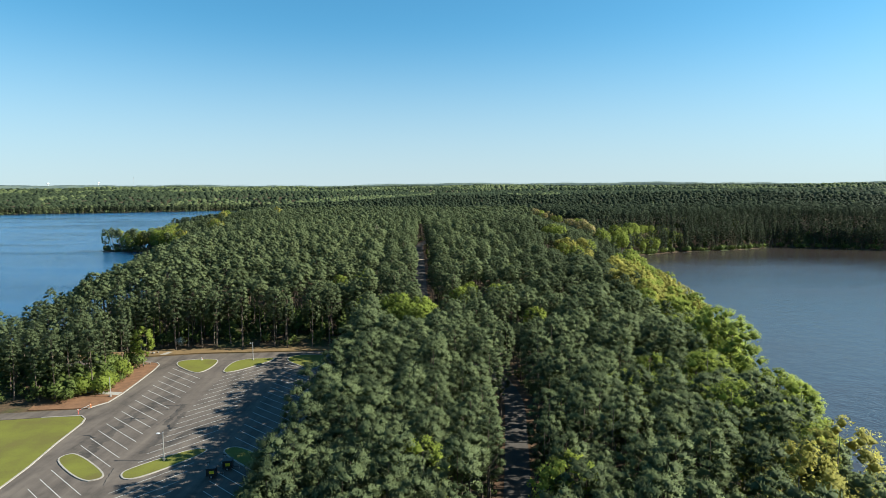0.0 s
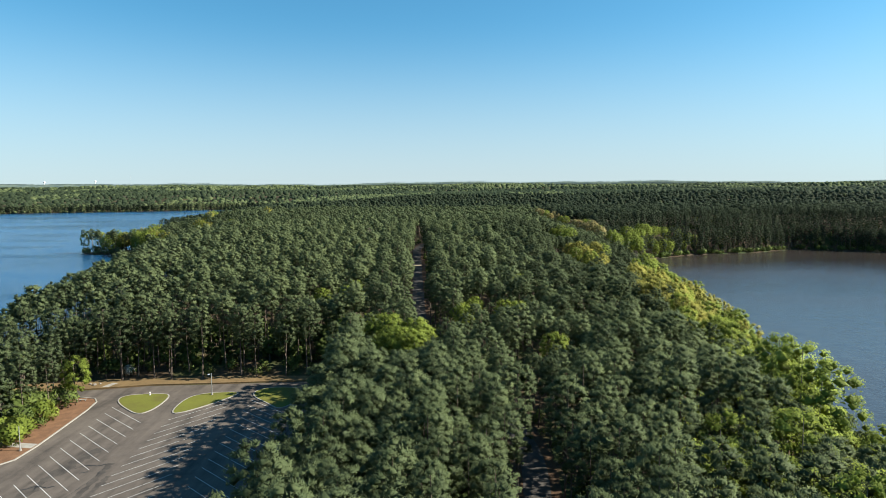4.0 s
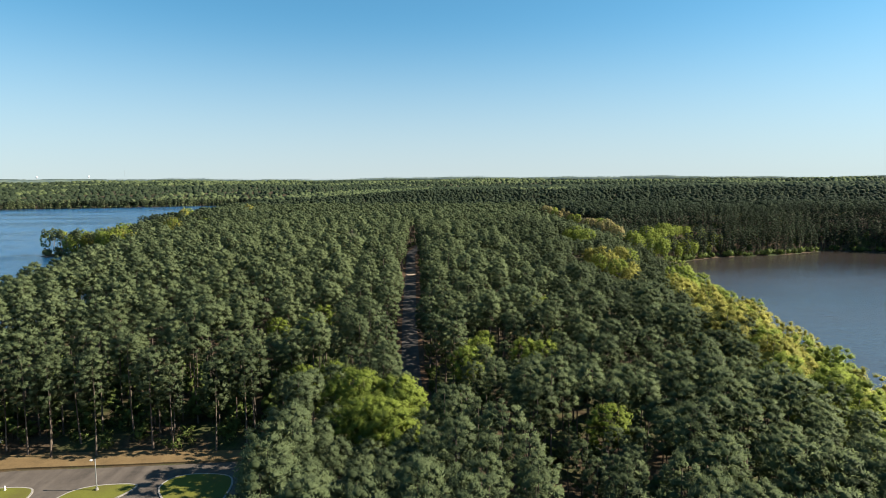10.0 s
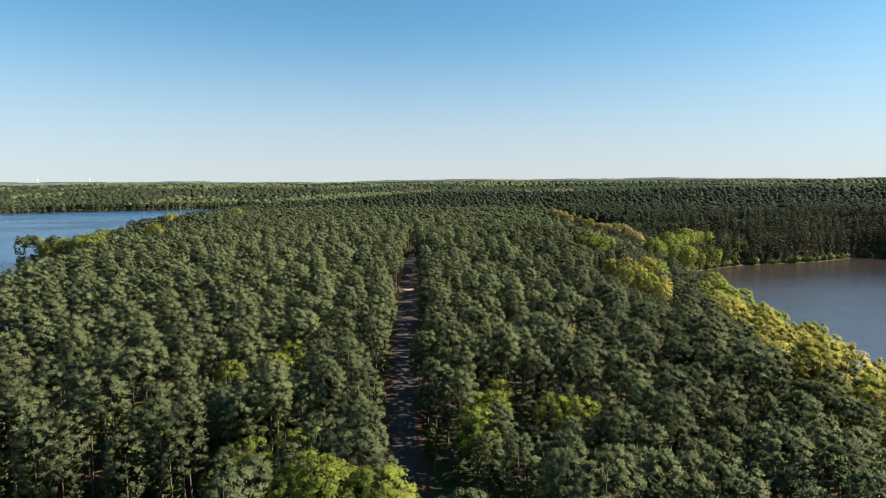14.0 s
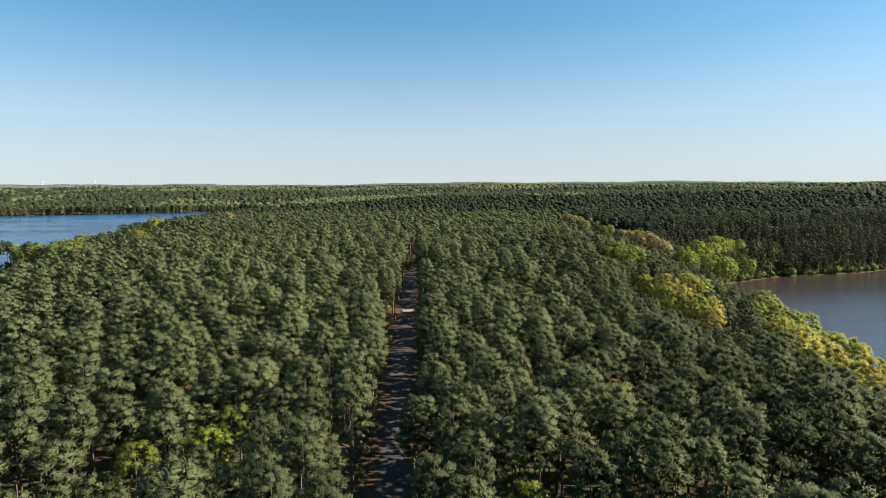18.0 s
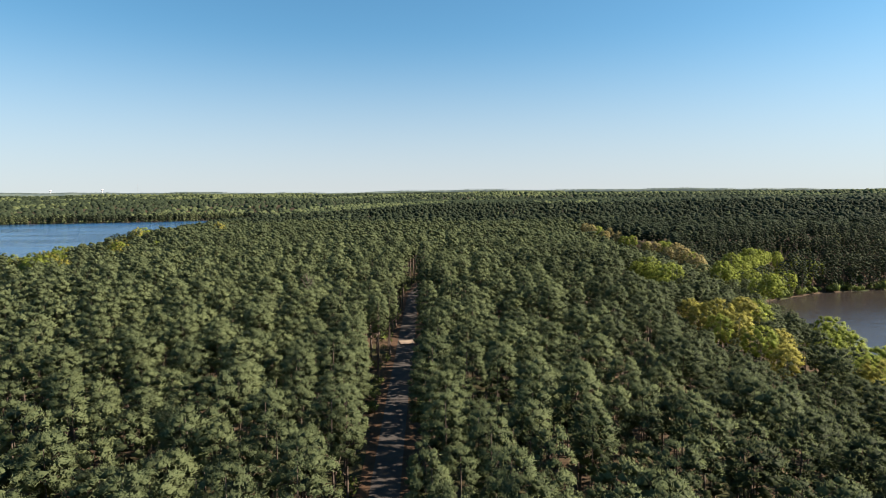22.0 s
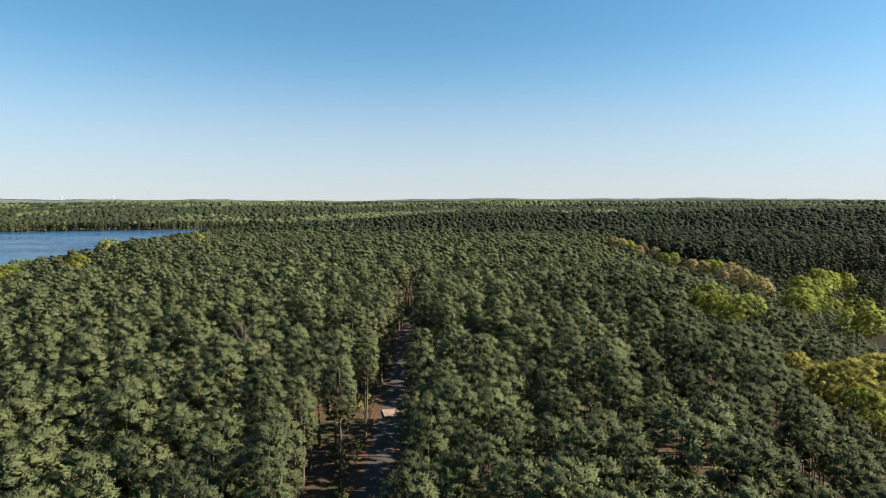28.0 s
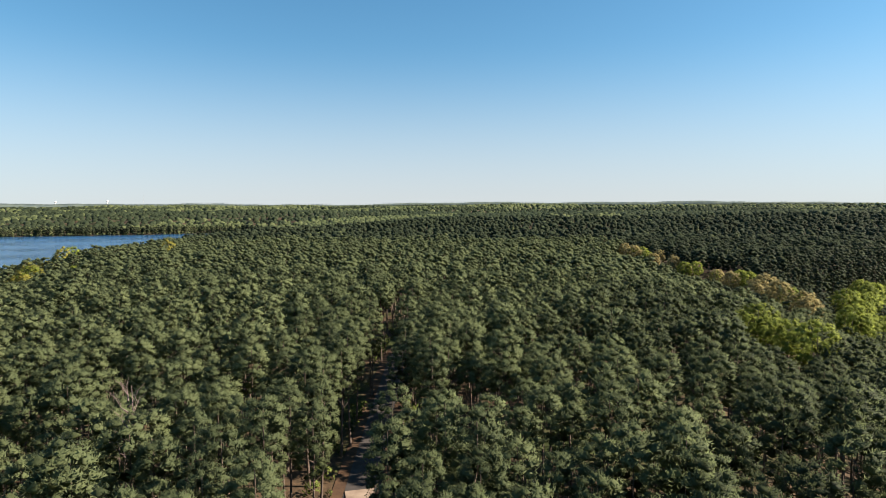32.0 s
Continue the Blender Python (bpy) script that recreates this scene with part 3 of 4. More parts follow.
def variants(count, seed, kind, lobes, tufts, length, width, sides=5, rings=4, drop=1.0):
    """Cheaper trees, to be merged into woods."""
    out = []
    for i in range(count):
        r = np.random.default_rng(seed + i)
        if kind == "pine":
            tall, radius = r.uniform(19.5, 23.5), r.uniform(2.7, 3.5)
            low = tall * r.uniform(0.55, 0.66) * drop
            tv, tf = stem(r, tall * 0.92, 0.22, sides, 0.5, rings)
        else:
            tall, radius = r.uniform(13, 18), r.uniform(3.6, 4.8)
            low = tall * r.uniform(0.2, 0.32)
            tv, tf = stem(r, tall * 0.8, 0.2, sides, 0.5, rings)
        v, q, o = crown_shape(r, tall, radius, low, lobes, tufts, length, width, kind)
        out.append((v, q, o, tv, tf))
    return out


def stand(x, y):
    """Paints light into crown tone: shaded-side dark towards the cove, sunlit pale inland."""
    return np.where(y < 480, np.interp(x, [-160, -60, 10, 45, 110], [0.45, 0.45, 0.1, -1.1, -1.5]), 0.0) * np.clip((y - 190) / 80, 0, 1)


def wood(name, label, category, spots, kinds, mats, trunks=True):
    """Many trees merged into one object. spots: x, y, z, scale, turn."""
    V, Q, O, I, T, at = [], [], [], [], [], 0
    pick = rng.integers(0, len(kinds), len(spots))
    for j, kd in enumerate(kinds):
        s = spots[pick == j]
        if not len(s):
            continue
        v, q, o, tv, tf = kd
        ca, sa = np.cos(s[:, 4]), np.sin(s[:, 4])
        own = (rng.uniform(-0.5, 0.5, len(s)) + stand(s[:, 0], s[:, 1])).astype(np.float32)
        for vv, qq, oo, mi in ((v, q, o, 0), (tv, tf, None, 1)):
            if mi == 1 and not trunks:
                continue
            x = (vv[None, :, 0] * ca[:, None] - vv[None, :, 1] * sa[:, None]) * s[:, 3:4] + s[:, 0:1]
            y = (vv[None, :, 0] * sa[:, None] + vv[None, :, 1] * ca[:, None]) * s[:, 3:4] + s[:, 1:2]
            z = vv[None, :, 2] * s[:, 3:4] + s[:, 2:3]
            V.append(np.stack([x, y, z], -1).reshape(-1, 3).astype(np.float32))
            Q.append((qq[None] + (np.arange(len(s)) * len(vv))[:, None, None]).reshape(-1, 3) + at)
            at += len(s) * len(vv)
            T.append(np.repeat(own, len(vv)))
            if oo is None:
                O.append(np.tile(np.array([[0, 0, 1]], np.float32), (len(s) * len(vv), 1)))
            else:
                O.append(np.stack([oo[None, :, 0] * ca[:, None] - oo[None, :, 1] * sa[:, None], oo[None, :, 0] * sa[:, None] + oo[None, :, 1] * ca[:, None],
                                   np.broadcast_to(oo[None, :, 2], (len(s), len(oo)))], -1).reshape(-1, 3).astype(np.float32))
            I.append(np.full(len(s) * len(qq), mi, np.int32))
    return tagged(mesh_object(name, np.concatenate(V), np.concatenate(Q), mats, outward=np.concatenate(O), index=np.concatenate(I), smooth=True, tone=np.concatenate(T)), label, category, kind="stuff")


# where trees stand: scattered over the land, without lot, roads and clearings
def scattered(count, x0, x1, y0, y1, gap):
    """Random places that keep at least a gap from one another."""
    pts, cells = [], {}
    c = np.stack([rng.uniform(x0, x1, count), rng.uniform(y0, y1, count)], 1)
    own = rng.uniform(0.88, 1.12, count) * gap
    for (x, y), g in zip(c.tolist(), own.tolist()):
        i, j = int(x // gap), int(y // gap)
        if all((x - u) ** 2 + (y - v) ** 2 > g * g for a in (i - 1, i, i + 1) for b in (j - 1, j, j + 1) for u, v in cells.get((a, b), ())):
            cells.setdefault((i, j), []).append((x, y))
            pts.append((x, y))
    return np.array(pts).T


tx, ty = scattered(150000, -430, 470, -34, 760, 4.35)
# a closer stand between the lot and the road
ex, ey = np.meshgrid(np.arange(-25.5, -2, 4.4), np.arange(70, 206, 4.6))
tx = np.concatenate([tx, (ex + rng.uniform(-1.2, 1.2, ex.shape)).ravel()])
ty = np.concatenate([ty, (ey + rng.uniform(-1.4, 1.4, ey.shape)).ravel()])
sd = shore(tx, ty)
CLEAR = [(-145, -40), (-145, 150), (-97.5, 157), (-97, 193), (-100, 197), (-112, 200), (-112, 209), (-70, 213.5), (-26, 215), (-26, 200), (-25.5, 150), (-23, -40)]
LANE = [(-97, 200.5), (-116, 196), (-135, 193), (-160, 185)]
road_x = np.interp(ty, [q[1] for q in ROAD], [q[0] for q in ROAD])
keep = (sd > np.where(ty > 540, 0.8, 2.0)) & ~inside(CLEAR, tx, ty) & (away(ROAD, tx, ty) > np.where(tx > road_x, np.interp(ty, [180, 250, 300, 400, 425], [4.2, 4.4, 5.2, 5.8, 4.0]), np.interp(ty, [215, 235, 280, 400, 425], [3.7, 6.0, 5.0, 4.2, 3.4])) + 0.9 * np.sin(ty * 0.21) + 0.5 * np.sin(ty * 0.53)) & (away(LANE, tx, ty) > 5)
keep &= ~((np.abs(ty - 390.5) < 5.5) & (tx > -21.5) & (tx < -9))
# the view down the road stays open where it bends
keep &= ~inside([(-10.5, 238), (-3.5, 238), (3, 203), (-3.5, 196), (-7, 206), (-9.5, 220)], tx, ty)
# only what the flight can see
keep &= ((tx < 0.73 * ty + 26) & (tx > -0.73 * ty - 8) & (ty > 62)) | ((ty <= 62) & (tx > -20) & (tx < 80)) & ((ty < 560) | (sd < 900))
tx, ty, sd = tx[keep], ty[keep], sd[keep]
tz = height(tx, ty) - 0.1
# hardwoods grow along the cove, at the tip of the point and in a few patches
PATCHES = [(24, 267, 2.8), (-97, 191, 4),
           (37, 126, 5), (46, 130, 5), (42, 160, 4), (54, 133, 5), (58, 150, 6), (68, 142, 6), (72, 165, 6), (78, 185, 6), (66, 118, 6), (50, 88, 9), (16, 80, 3), (-1, 84, 4),
           (-175, 546, 4), (-192, 590, 5), (-214, 575, 6), (-228, 602, 9), (-300, 640, 26), (-325, 622, 22), (-270, 600, 14), (-250, 575, 12), (-236, 640, 10)]
# groves that show above the pines: x, y, radius, height of their tops above the lake
GROVES = [(-29, 222, 3.6, 24), (-18.6, 206, 3.6, 23.5), (-12, 201, 4, 23.5), (-8, 198, 3.5, 23), (-12, 187, 4, 23), (-15, 193, 4, 23.5), (-37, 256, 2.8, 26), (-45, 249, 2.8, 25), (2, 227, 2.6, 23), (8, 237, 2.8, 24),
          (18, 229, 3, 24), (26, 192, 3, 22), (72, 398, 3.6, 29), (71, 387, 3.2, 28), (73, 374, 3.2, 27), (76, 362, 3.4, 26), (79, 352, 3.6, 25), (86, 396, 4, 29),
          (83, 368, 3, 26), (78, 472, 4, 32), (78, 460, 4, 32), (78, 449, 3.5, 31.5), (117, 597, 5, 31.5), (118, 580, 5, 31), (119, 563, 5, 30.5), (120, 545, 5, 30), (122, 526, 5, 29.5),
          (96, 690, 5, 37), (99, 672, 5, 36.5), (102, 652, 5, 35.5), (105, 630, 5, 34), (108, 605, 5, 32.5), (125, 505, 5, 27), (131, 480, 5, 24), (128, 460, 4, 22),
          (148, 530, 3.5, 21), (150, 545, 4, 25), (159, 556, 4.5, 26), (168, 568, 5, 27), (178, 582, 5, 26), (190, 592, 7, 24), (205, 606, 6, 20)]
belt_w = np.interp(ty, [184, 192, 222, 263, 293, 322, 360, 400, 430, 436], [0, 14, 32, 38, 34, 32, 26, 14, 5, 0])
hard = (tx > 55) & (tx < 200) & (sd < belt_w + 3 * np.sin(ty * 0.3)) & (rng.uniform(size=tx.shape) < 0.88)
hard |= (tx > 25) & (ty <= 190) & (sd < 46) & (rng.uniform(size=tx.shape) < 0.12)
hard |= (tx > 150) & (tx < 226) & (ty > 535) & (sd < 28) & (rng.uniform(size=tx.shape) < 0.42)
for px, py, pr in PATCHES:
    hard |= (np.hypot(tx - px, ty - py) < pr) & (rng.uniform(size=tx.shape) < (0.6 if px > 25 and py < 200 else 0.8))
top_h, cap_p = np.zeros(tx.shape), np.full(tx.shape, 99.0)
for px, py, pr, top in GROVES:
    here = np.hypot(tx - px, ty - py) < pr + (0.5 if py > 300 else 1.2)
    hard |= here & (rng.uniform(size=tx.shape) < (0.97 if py > 300 else 0.85))
    top_h = np.where(here, top, top_h)
    before = py - ty
    cap_p = np.where((before > -pr) & (before < (70 if py > 300 else 22)) & (np.abs(tx - px + 0.32 * px / 75 * before) < pr + 3 + 0.06 * before), np.minimum(cap_p, top - (6.5 if py > 300 else 2.5) + 0.15 * np.maximum(before, 0)), cap_p)
hard |= (ty > 430) & (rng.uniform(size=tx.shape) < 0.004)
beige = (top_h > 0) & hard & (tx > 88) & (tx < 124) & (ty > 515) & (rng.uniform(size=tx.shape) < 0.7)
olive = (tx > 60) & (ty > 190) & (ty < 345) & (np.sin(tx * 0.09 + ty * 0.11) + np.sin(ty * 0.047) > -0.7)
olive |= (tx > 60) & (tx < 95) & (ty > 345) & (ty < 415)
olive |= (np.hypot(tx - 50, ty - 88) < 10) | ((tx < -165) & (ty > 480)) | (np.hypot(tx + 45, ty - 249) < 4)
pale = hard & ~beige & olive & (rng.uniform(size=tx.shape) < np.where(tx < -165, 0.35, np.where(ty > 345, 0.72, 0.74)))
lime = hard & ~pale & ~beige
scale_p = rng.uniform(0.88, 1.08, tx.shape) * np.where((sd < 12) & (ty < 540), 0.82, 1.0) * np.where((tx > 60) & (ty < 500), np.interp(sd, [0, 45], [0.55, 1.0]), 1.0)
scale_p = np.minimum(scale_p, np.maximum((cap_p - tz) / 22.0, 0.5))
# trees shortened so that the sun reaches the sandy patch on the road
scale_p = np.where((np.abs(ty - 390.5) < 4.5) & (tx > -15) & (tx < 22), np.minimum(scale_p, np.maximum(0.6 * (tx + 17) / 22.0, 0.2)), scale_p)
scale_h = rng.uniform(0.95, 1.2, tx.shape) * np.where((tx > 60) & (ty > 480), 0.8, 1.0) * np.where((tx < -160) & (ty > 480), np.where(tx < -285, 1.08, 1.2), 1.0) * np.where((tx > -40) & (ty < 180), 1.2, 1.0) * np.where((tx > 60) & (ty < 500), np.interp(sd, [0, 12, 38], [0.8, 1.0, 1.25]), 1.0)
scale_h = np.where(top_h > 0, (top_h - tz) / 23.6 * rng.uniform(0.92, 1.08, tx.shape), scale_h)
turn = rng.uniform(0, 6.283, tx.shape)


def table(mask, scale):
    return np.stack([tx, ty, tz, scale, turn], 1)[mask]


def plant(forms, spots):
    """Sets tree after tree at x, y, z, scale, turn: copies first, the models themselves last."""
    for j in range(len(spots) - 1, -1, -1):
        x, y, z, s, w = spots[j]
        m = Matrix.Translation((x, y, z)) @ Matrix.Rotation(w, 4, "Z") @ Matrix.Scale(s, 4)
        if j < len(forms):
            forms[j].matrix_basis = m
        else:
            copy_thing(forms[j % len(forms)], m)


P = table(~hard, scale_p)
near_road = away(ROAD, P[:, 0], P[:, 1])
order = np.argsort(near_road + np.where((P[:, 1] < 90) | (P[:, 1] > 470), 1e4, 0))
single, rest = P[order[:290]], P[order[290:]]
models = [tree_thing("pine_tree", lab, "pine tree", 40 + i, h, rad, low, "pine", PINE, BARK, "pines along the forest road")
          for i, (h, rad, low, lab) in enumerate(((22.5, 3.2, 11.0, "tall loblolly pine with a rounded dark green crown"), (23.5, 3.3, 12.5, "tall straight pine with a high open crown"),
                                                  (21, 2.8, 10.0, "slender pine with a narrow dark crown"), (22.5, 3.5, 11.0, "broad pine with spreading boughs"),
                                                  (20.5, 3.0, 9.0, "shorter pine, foliage far down its trunk"), (23.5, 3.2, 11.5, "tall pine with an uneven layered crown")))]
plant(models, single)

depth = np.where(rest[:, 1] < 64, 200, np.maximum(np.abs(rest[:, 0]) / 0.72, rest[:, 1] - 298))
close, mid = depth < 116, (depth >= 116) & (depth < 230)
v_close = variants(14, 100, "pine", 38, 34, 0.46, 0.165, 4, 4)
v_mid = variants(10, 200, "pine", 28, 12, 0.62, 0.28, 3, 3)
v_far = variants(8, 300, "pine", 17, 4, 0.7, 0.45, 3, 2, 1.0)
by_lot = (rest[:, 0] < -92) & (rest[:, 0] > -150) & (rest[:, 1] > 148) & (rest[:, 1] < 214)
at_edge = (rest[:, 0] < -28) & (rest[:, 0] > -150) & (rest[:, 1] >= 212) & (rest[:, 1] < 226)
close, mid = close & ~by_lot & ~at_edge, mid & ~by_lot & ~at_edge
wood("lot_side_pines", "pines with low boughs beside the parking lot", "pine forest", rest[by_lot] * np.array([1, 1, 1, 0.86, 1]), variants(6, 380, "pine", 60, 20, 0.56, 0.24, 4, 4, 0.5), [PINE, BARK])
wood("edge_pines", "tall pines with drooping low boughs along the forest edge", "pine forest", rest[at_edge], variants(6, 390, "pine", 60, 22, 0.5, 0.18, 4, 4, 0.62), [PINE, BARK])
wood("pine_forest", "dense mature loblolly pine forest with dark green crowns", "pine forest", rest[close], v_close, [PINE, BARK])
wood("pine_stand", "dense pine stand between the lake and the cove", "pine forest", rest[mid], v_mid, [PINE, BARK])
back = rest[~close & ~mid & ~by_lot & ~at_edge]
rim = (shore(back[:, 0], back[:, 1]) < 48) & (back[:, 1] > 480) & (back[:, 0] > 100)
west = back[:, 0] < 100
wood("point_pines", "pine woods towards the point on the lake", "pine forest", back[west], variants(8, 320, "pine", 17, 3, 0.7, 0.45, 3, 2, 1.0), [PINE, BARK])
wood("pine_woods", "pine woods on the slopes behind the point and cove", "pine forest", back[~rim & ~west], v_far, [SHADED_PINE, BARK], trunks=False)
wood("shore_pines", "dark pines crowding the water's edge across the cove", "pine forest", back[rim], variants(6, 340, "pine", 26, 3, 0.7, 0.4, 3, 3, 0.5), [SHADED_PINE, BARK])

WIDE = ((16, 4.4, 3.6), (14, 3.8, 3.0), (17.5, 4.8, 4.4), (12.5, 4.2, 2.4))
HIGH = ((24, 5.0, 13.5), (22.5, 4.4, 12.5), (25, 5.4, 14.5), (23, 4.8, 11.5))
for mask, mat, nm, lab, grp, seed, forms in ((lime & (top_h == 0), LIME, "hardwood_tree", "fresh lime-green hardwood tree in spring leaf", "spring hardwoods by the cove", 60, WIDE),
                                             (lime & (top_h > 0), LIME, "tall_hardwood_tree", "tall lime-green hardwood tree among the pines", "lime-green groves among the pines", 70, HIGH),
                                             (pale & (top_h == 0), CATKIN, "oak_tree", "oak with yellow-olive spring catkins", "flowering oaks by the cove", 80, WIDE),
                                             (pale & (top_h > 0), CATKIN, "tall_oak_tree", "tall oak with yellow-olive spring catkins", "flowering oaks among the pines", 85, HIGH),
                                             (beige, BLOSSOM, "beech_tree", "hardwood tree covered in pale beige spring bloom", "beige trees among the pines", 90, HIGH)):
    H = table(mask, scale_h)
    order = np.argsort(np.maximum(np.abs(H[:, 0]) / 0.72, H[:, 1] - 298))
    k = min(220, len(H))
    models_h = [tree_thing(nm, lab, "hardwood tree", seed + i, *form, "oak", mat, PALE_BARK, grp) for i, form in enumerate(forms)]
    plant(models_h, H[order[:k]])
    if len(H) > k:
        wood(nm.replace("tree", "grove"), lab.replace(" tree", " grove"), "hardwood grove", H[order[k:]], variants(5, seed + 300, "oak", 50, 12, 0.5, 0.36), [mat, PALE_BARK])

# ---- far woods, growing coarser with distance ----
fx, fy, fs = [], [], []
rad = 620.0
while rad < 4700:
    size = 5.9 + (rad - 620) * 0.0042
    n = int(rad * 1.62 / (size * 0.95))
    a = np.linspace(-0.81, 0.81, n) + rng.uniform(-0.95, 0.95, n) * 1.62 / n
    rr = rad + rng.uniform(-0.5, 0.5, n) * size * 3.0
    fx.append(np.sin(a) * rr), fy.append(100 + np.cos(a) * rr), fs.append(np.full(n, size))
    rad += size * (1.6 if rad < 1400 else (3.6 if rad < 2300 else 7.0))
fx, fy, fs = np.concatenate(fx), np.concatenate(fy), np.concatenate(fs)
fd = shore(fx, fy)
ok = (fd > 3) & ~((fy < 760) & (fx > -430) & (fx < 468))
fx, fy, fs, fd = fx[ok], fy[ok], fs[ok], fd[ok]
fz = height(fx, fy)
belt = np.sin(fx / 260 + fy / 170) + np.sin(fx / 97 - fy / 330 + 2) + 0.7 * np.sin(fy / 120 + fx / 700)
chance = rng.uniform(size=fx.shape)
patch = belt + 0.6 * np.sin(fx / 41) + 0.4 * np.sin(fy / 37 + fx / 90)
grove = (fx > -840) & (fx < -40) & (fy > 1560) & (fy < 1990 + 60 * np.sin(fx / 70)) & (chance < 0.85)
hills = (fy > np.interp(fx, [-300, 200], [2620, 2800]) + 50 * np.sin(fx / 120)) & (fy < 3900 + 200 * np.sin(fx / 330)) & (patch + 1.2 * np.sin(fx / 23 + fy / 61) * np.sin(fx / 37) > -0.6) & (chance < 0.85)
broad = grove | hills | ((fd < 26) & (fx < -840) & (chance < 0.4)) | ((fy > 1500) & (fy < 2800) & (patch > 2.0) & (chance < 0.7)) | (chance < 0.015)
broad |= (np.hypot((fx - 187) / 60, (fy - 1256) / 30) < 1) & (chance < 0.8)
far_table = np.stack([fx, fy, fz - 0.2, fs / 8.4 * rng.uniform(0.72, 1.26, fx.shape), rng.uniform(0, 6.28, fx.shape)], 1)


def clumps(count, seed, lobes, tufts, low):
    """Tree-tops for the far woods; low: how far down their foliage begins."""
    out = []
    for i in range(count):
        r = np.random.default_rng(seed + i)
        v, q, o = crown_shape(r, 20.5, 3.5, low, lobes, tufts, 1.6, 0.8, "oak" if i % 2 else "pine")
        tv, tf = tube([(0, 0, -1), (0, 0, 14)], [0.25, 0.15], 3)
        out.append((v, q, o, tv, tris(tf)))
    return out


def domes(count, seed):
    """Single uneven tree-tops for the hills towards the horizon."""
    out = []
    for i in range(count):
        r = np.random.default_rng(seed + i)
        n = 6
        a = np.arange(n) * 6.283 / n + r.uniform(0, 6)
        rows = [np.array([[r.uniform(-0.8, 0.8), r.uniform(-0.8, 0.8), 20.5]])]
        for rad, z in ((2.6, 19.6), (4.4, 17.6), (5.2, 14.5)):
            rows.append(np.stack([np.cos(a) * rad * r.uniform(0.75, 1.25, n), np.sin(a) * rad * r.uniform(0.75, 1.25, n), z + r.uniform(-0.9, 0.9, n)], 1))
        v = np.concatenate(rows)
        q = [(0, 1 + j, 1 + (j + 1) % n) for j in range(n)]
        for j in range(n):
            k = (j + 1) % n
            for m in (1, 1 + n):
                q += [(m + j, m + n + j, m + n + k), (m + j, m + n + k, m + k)]
        out.append((v, np.array(q), unit(unit(v - np.array([0, 0, 14.0])) + r.normal(size=v.shape) * 0.2 + np.array([0, 0, 1.5])), np.zeros((0, 3)), np.zeros((0, 3), int)))
    return out


def keep_height(t):
    """Wider clumps far away stand lower in the ground, so that the canopy stays about 20 m high."""
    t = t.copy()
    t[:, 2] += 20.5 * rng.uniform(0.86, 1.06, len(t)) - 20.5 * t[:, 3]
    return t


near_belt = np.hypot(fx, fy) < 1250
edge = (fd < 24) & (np.hypot(fx, fy) < 2300)
for msk, mat, nm, lab in ((broad, FARLEAF, "distant_hardwoods", "pale green spring hardwoods on the far shore and hills"), (~broad, SHADED_PINE, "distant_pines", "dark pine woods rolling to the horizon")):
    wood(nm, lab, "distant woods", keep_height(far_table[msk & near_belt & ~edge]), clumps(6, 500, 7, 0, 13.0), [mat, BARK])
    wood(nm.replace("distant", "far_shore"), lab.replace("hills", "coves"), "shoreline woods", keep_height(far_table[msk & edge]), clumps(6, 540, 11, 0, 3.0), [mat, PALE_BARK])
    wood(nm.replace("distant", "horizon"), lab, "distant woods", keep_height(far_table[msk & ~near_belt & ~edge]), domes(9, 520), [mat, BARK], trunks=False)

# ---- things in and round the parking lot ----
def rod(bm, a, b, r, sides=8):
    """A round bar from a to b in a bmesh."""
    a, b = Vector(a), Vector(b)
    m = Matrix.Translation((a + b) / 2) @ (b - a).to_track_quat("Z", "Y").to_matrix().to_4x4()
    bmesh.ops.create_cone(bm, cap_ends=True, segments=sides, radius1=r, radius2=r, depth=(b - a).length, matrix=m)
    return bm


def lamp_post(x, y, label, arm, tall=5.6):
    """A slim parking lot post with a footing, a short arm and a floodlight head."""
    p = tagged(new("lamp_post"), label, "lamp post", "posts in the parking lot")
    p.location = (x, y, LOT + 0.12)
    bm = bmesh.new()
    bmesh.ops.create_cone(bm, cap_ends=True, segments=12, radius1=0.3, radius2=0.26, depth=0.5, matrix=Matrix.Translation((0, 0, 0.2)))
    part("footing", bm, CONCRETE, p, "round concrete footing")
    bm = bmesh.new()
    bmesh.ops.create_cone(bm, cap_ends=True, segments=10, radius1=0.11, radius2=0.08, depth=tall, matrix=Matrix.Translation((0, 0, 0.3 + tall / 2)))
    part("pole", bm, STEEL, p)
    if arm:
        part("arm", rod(bmesh.new(), (0, 0, tall - 0.1), (arm, 0, tall + 0.1), 0.05), STEEL, p)
        head = part("floodlight", box(bmesh.new(), min(arm, arm * 1.9), -0.17, tall - 0.02, max(arm, arm * 1.9), 0.17, tall + 0.2, 0.04), WHITEPAINT, p, "pale floodlight head")
        part("lens", box(bmesh.new(), min(arm * 1.1, arm * 1.8), -0.13, tall - 0.045, max(arm * 1.1, arm * 1.8), 0.13, tall - 0.022), STEEL, head)
        part("cap", box(bmesh.new(), -0.1, -0.1, tall + 0.25, 0.1, 0.1, tall + 0.36, 0.03), STEEL, p)
    return p


lamp_post(-59.3, 123.4, "grey steel lamp post on the long slanted island", -0.7, 5.7)
lamp_post(-64.6, 199.4, "grey steel lamp post on the tapering island", -0.5, 5.6)
lamp_post(-92.3, 163.4, "plain grey steel post beside the footpath", 0, 5.2)


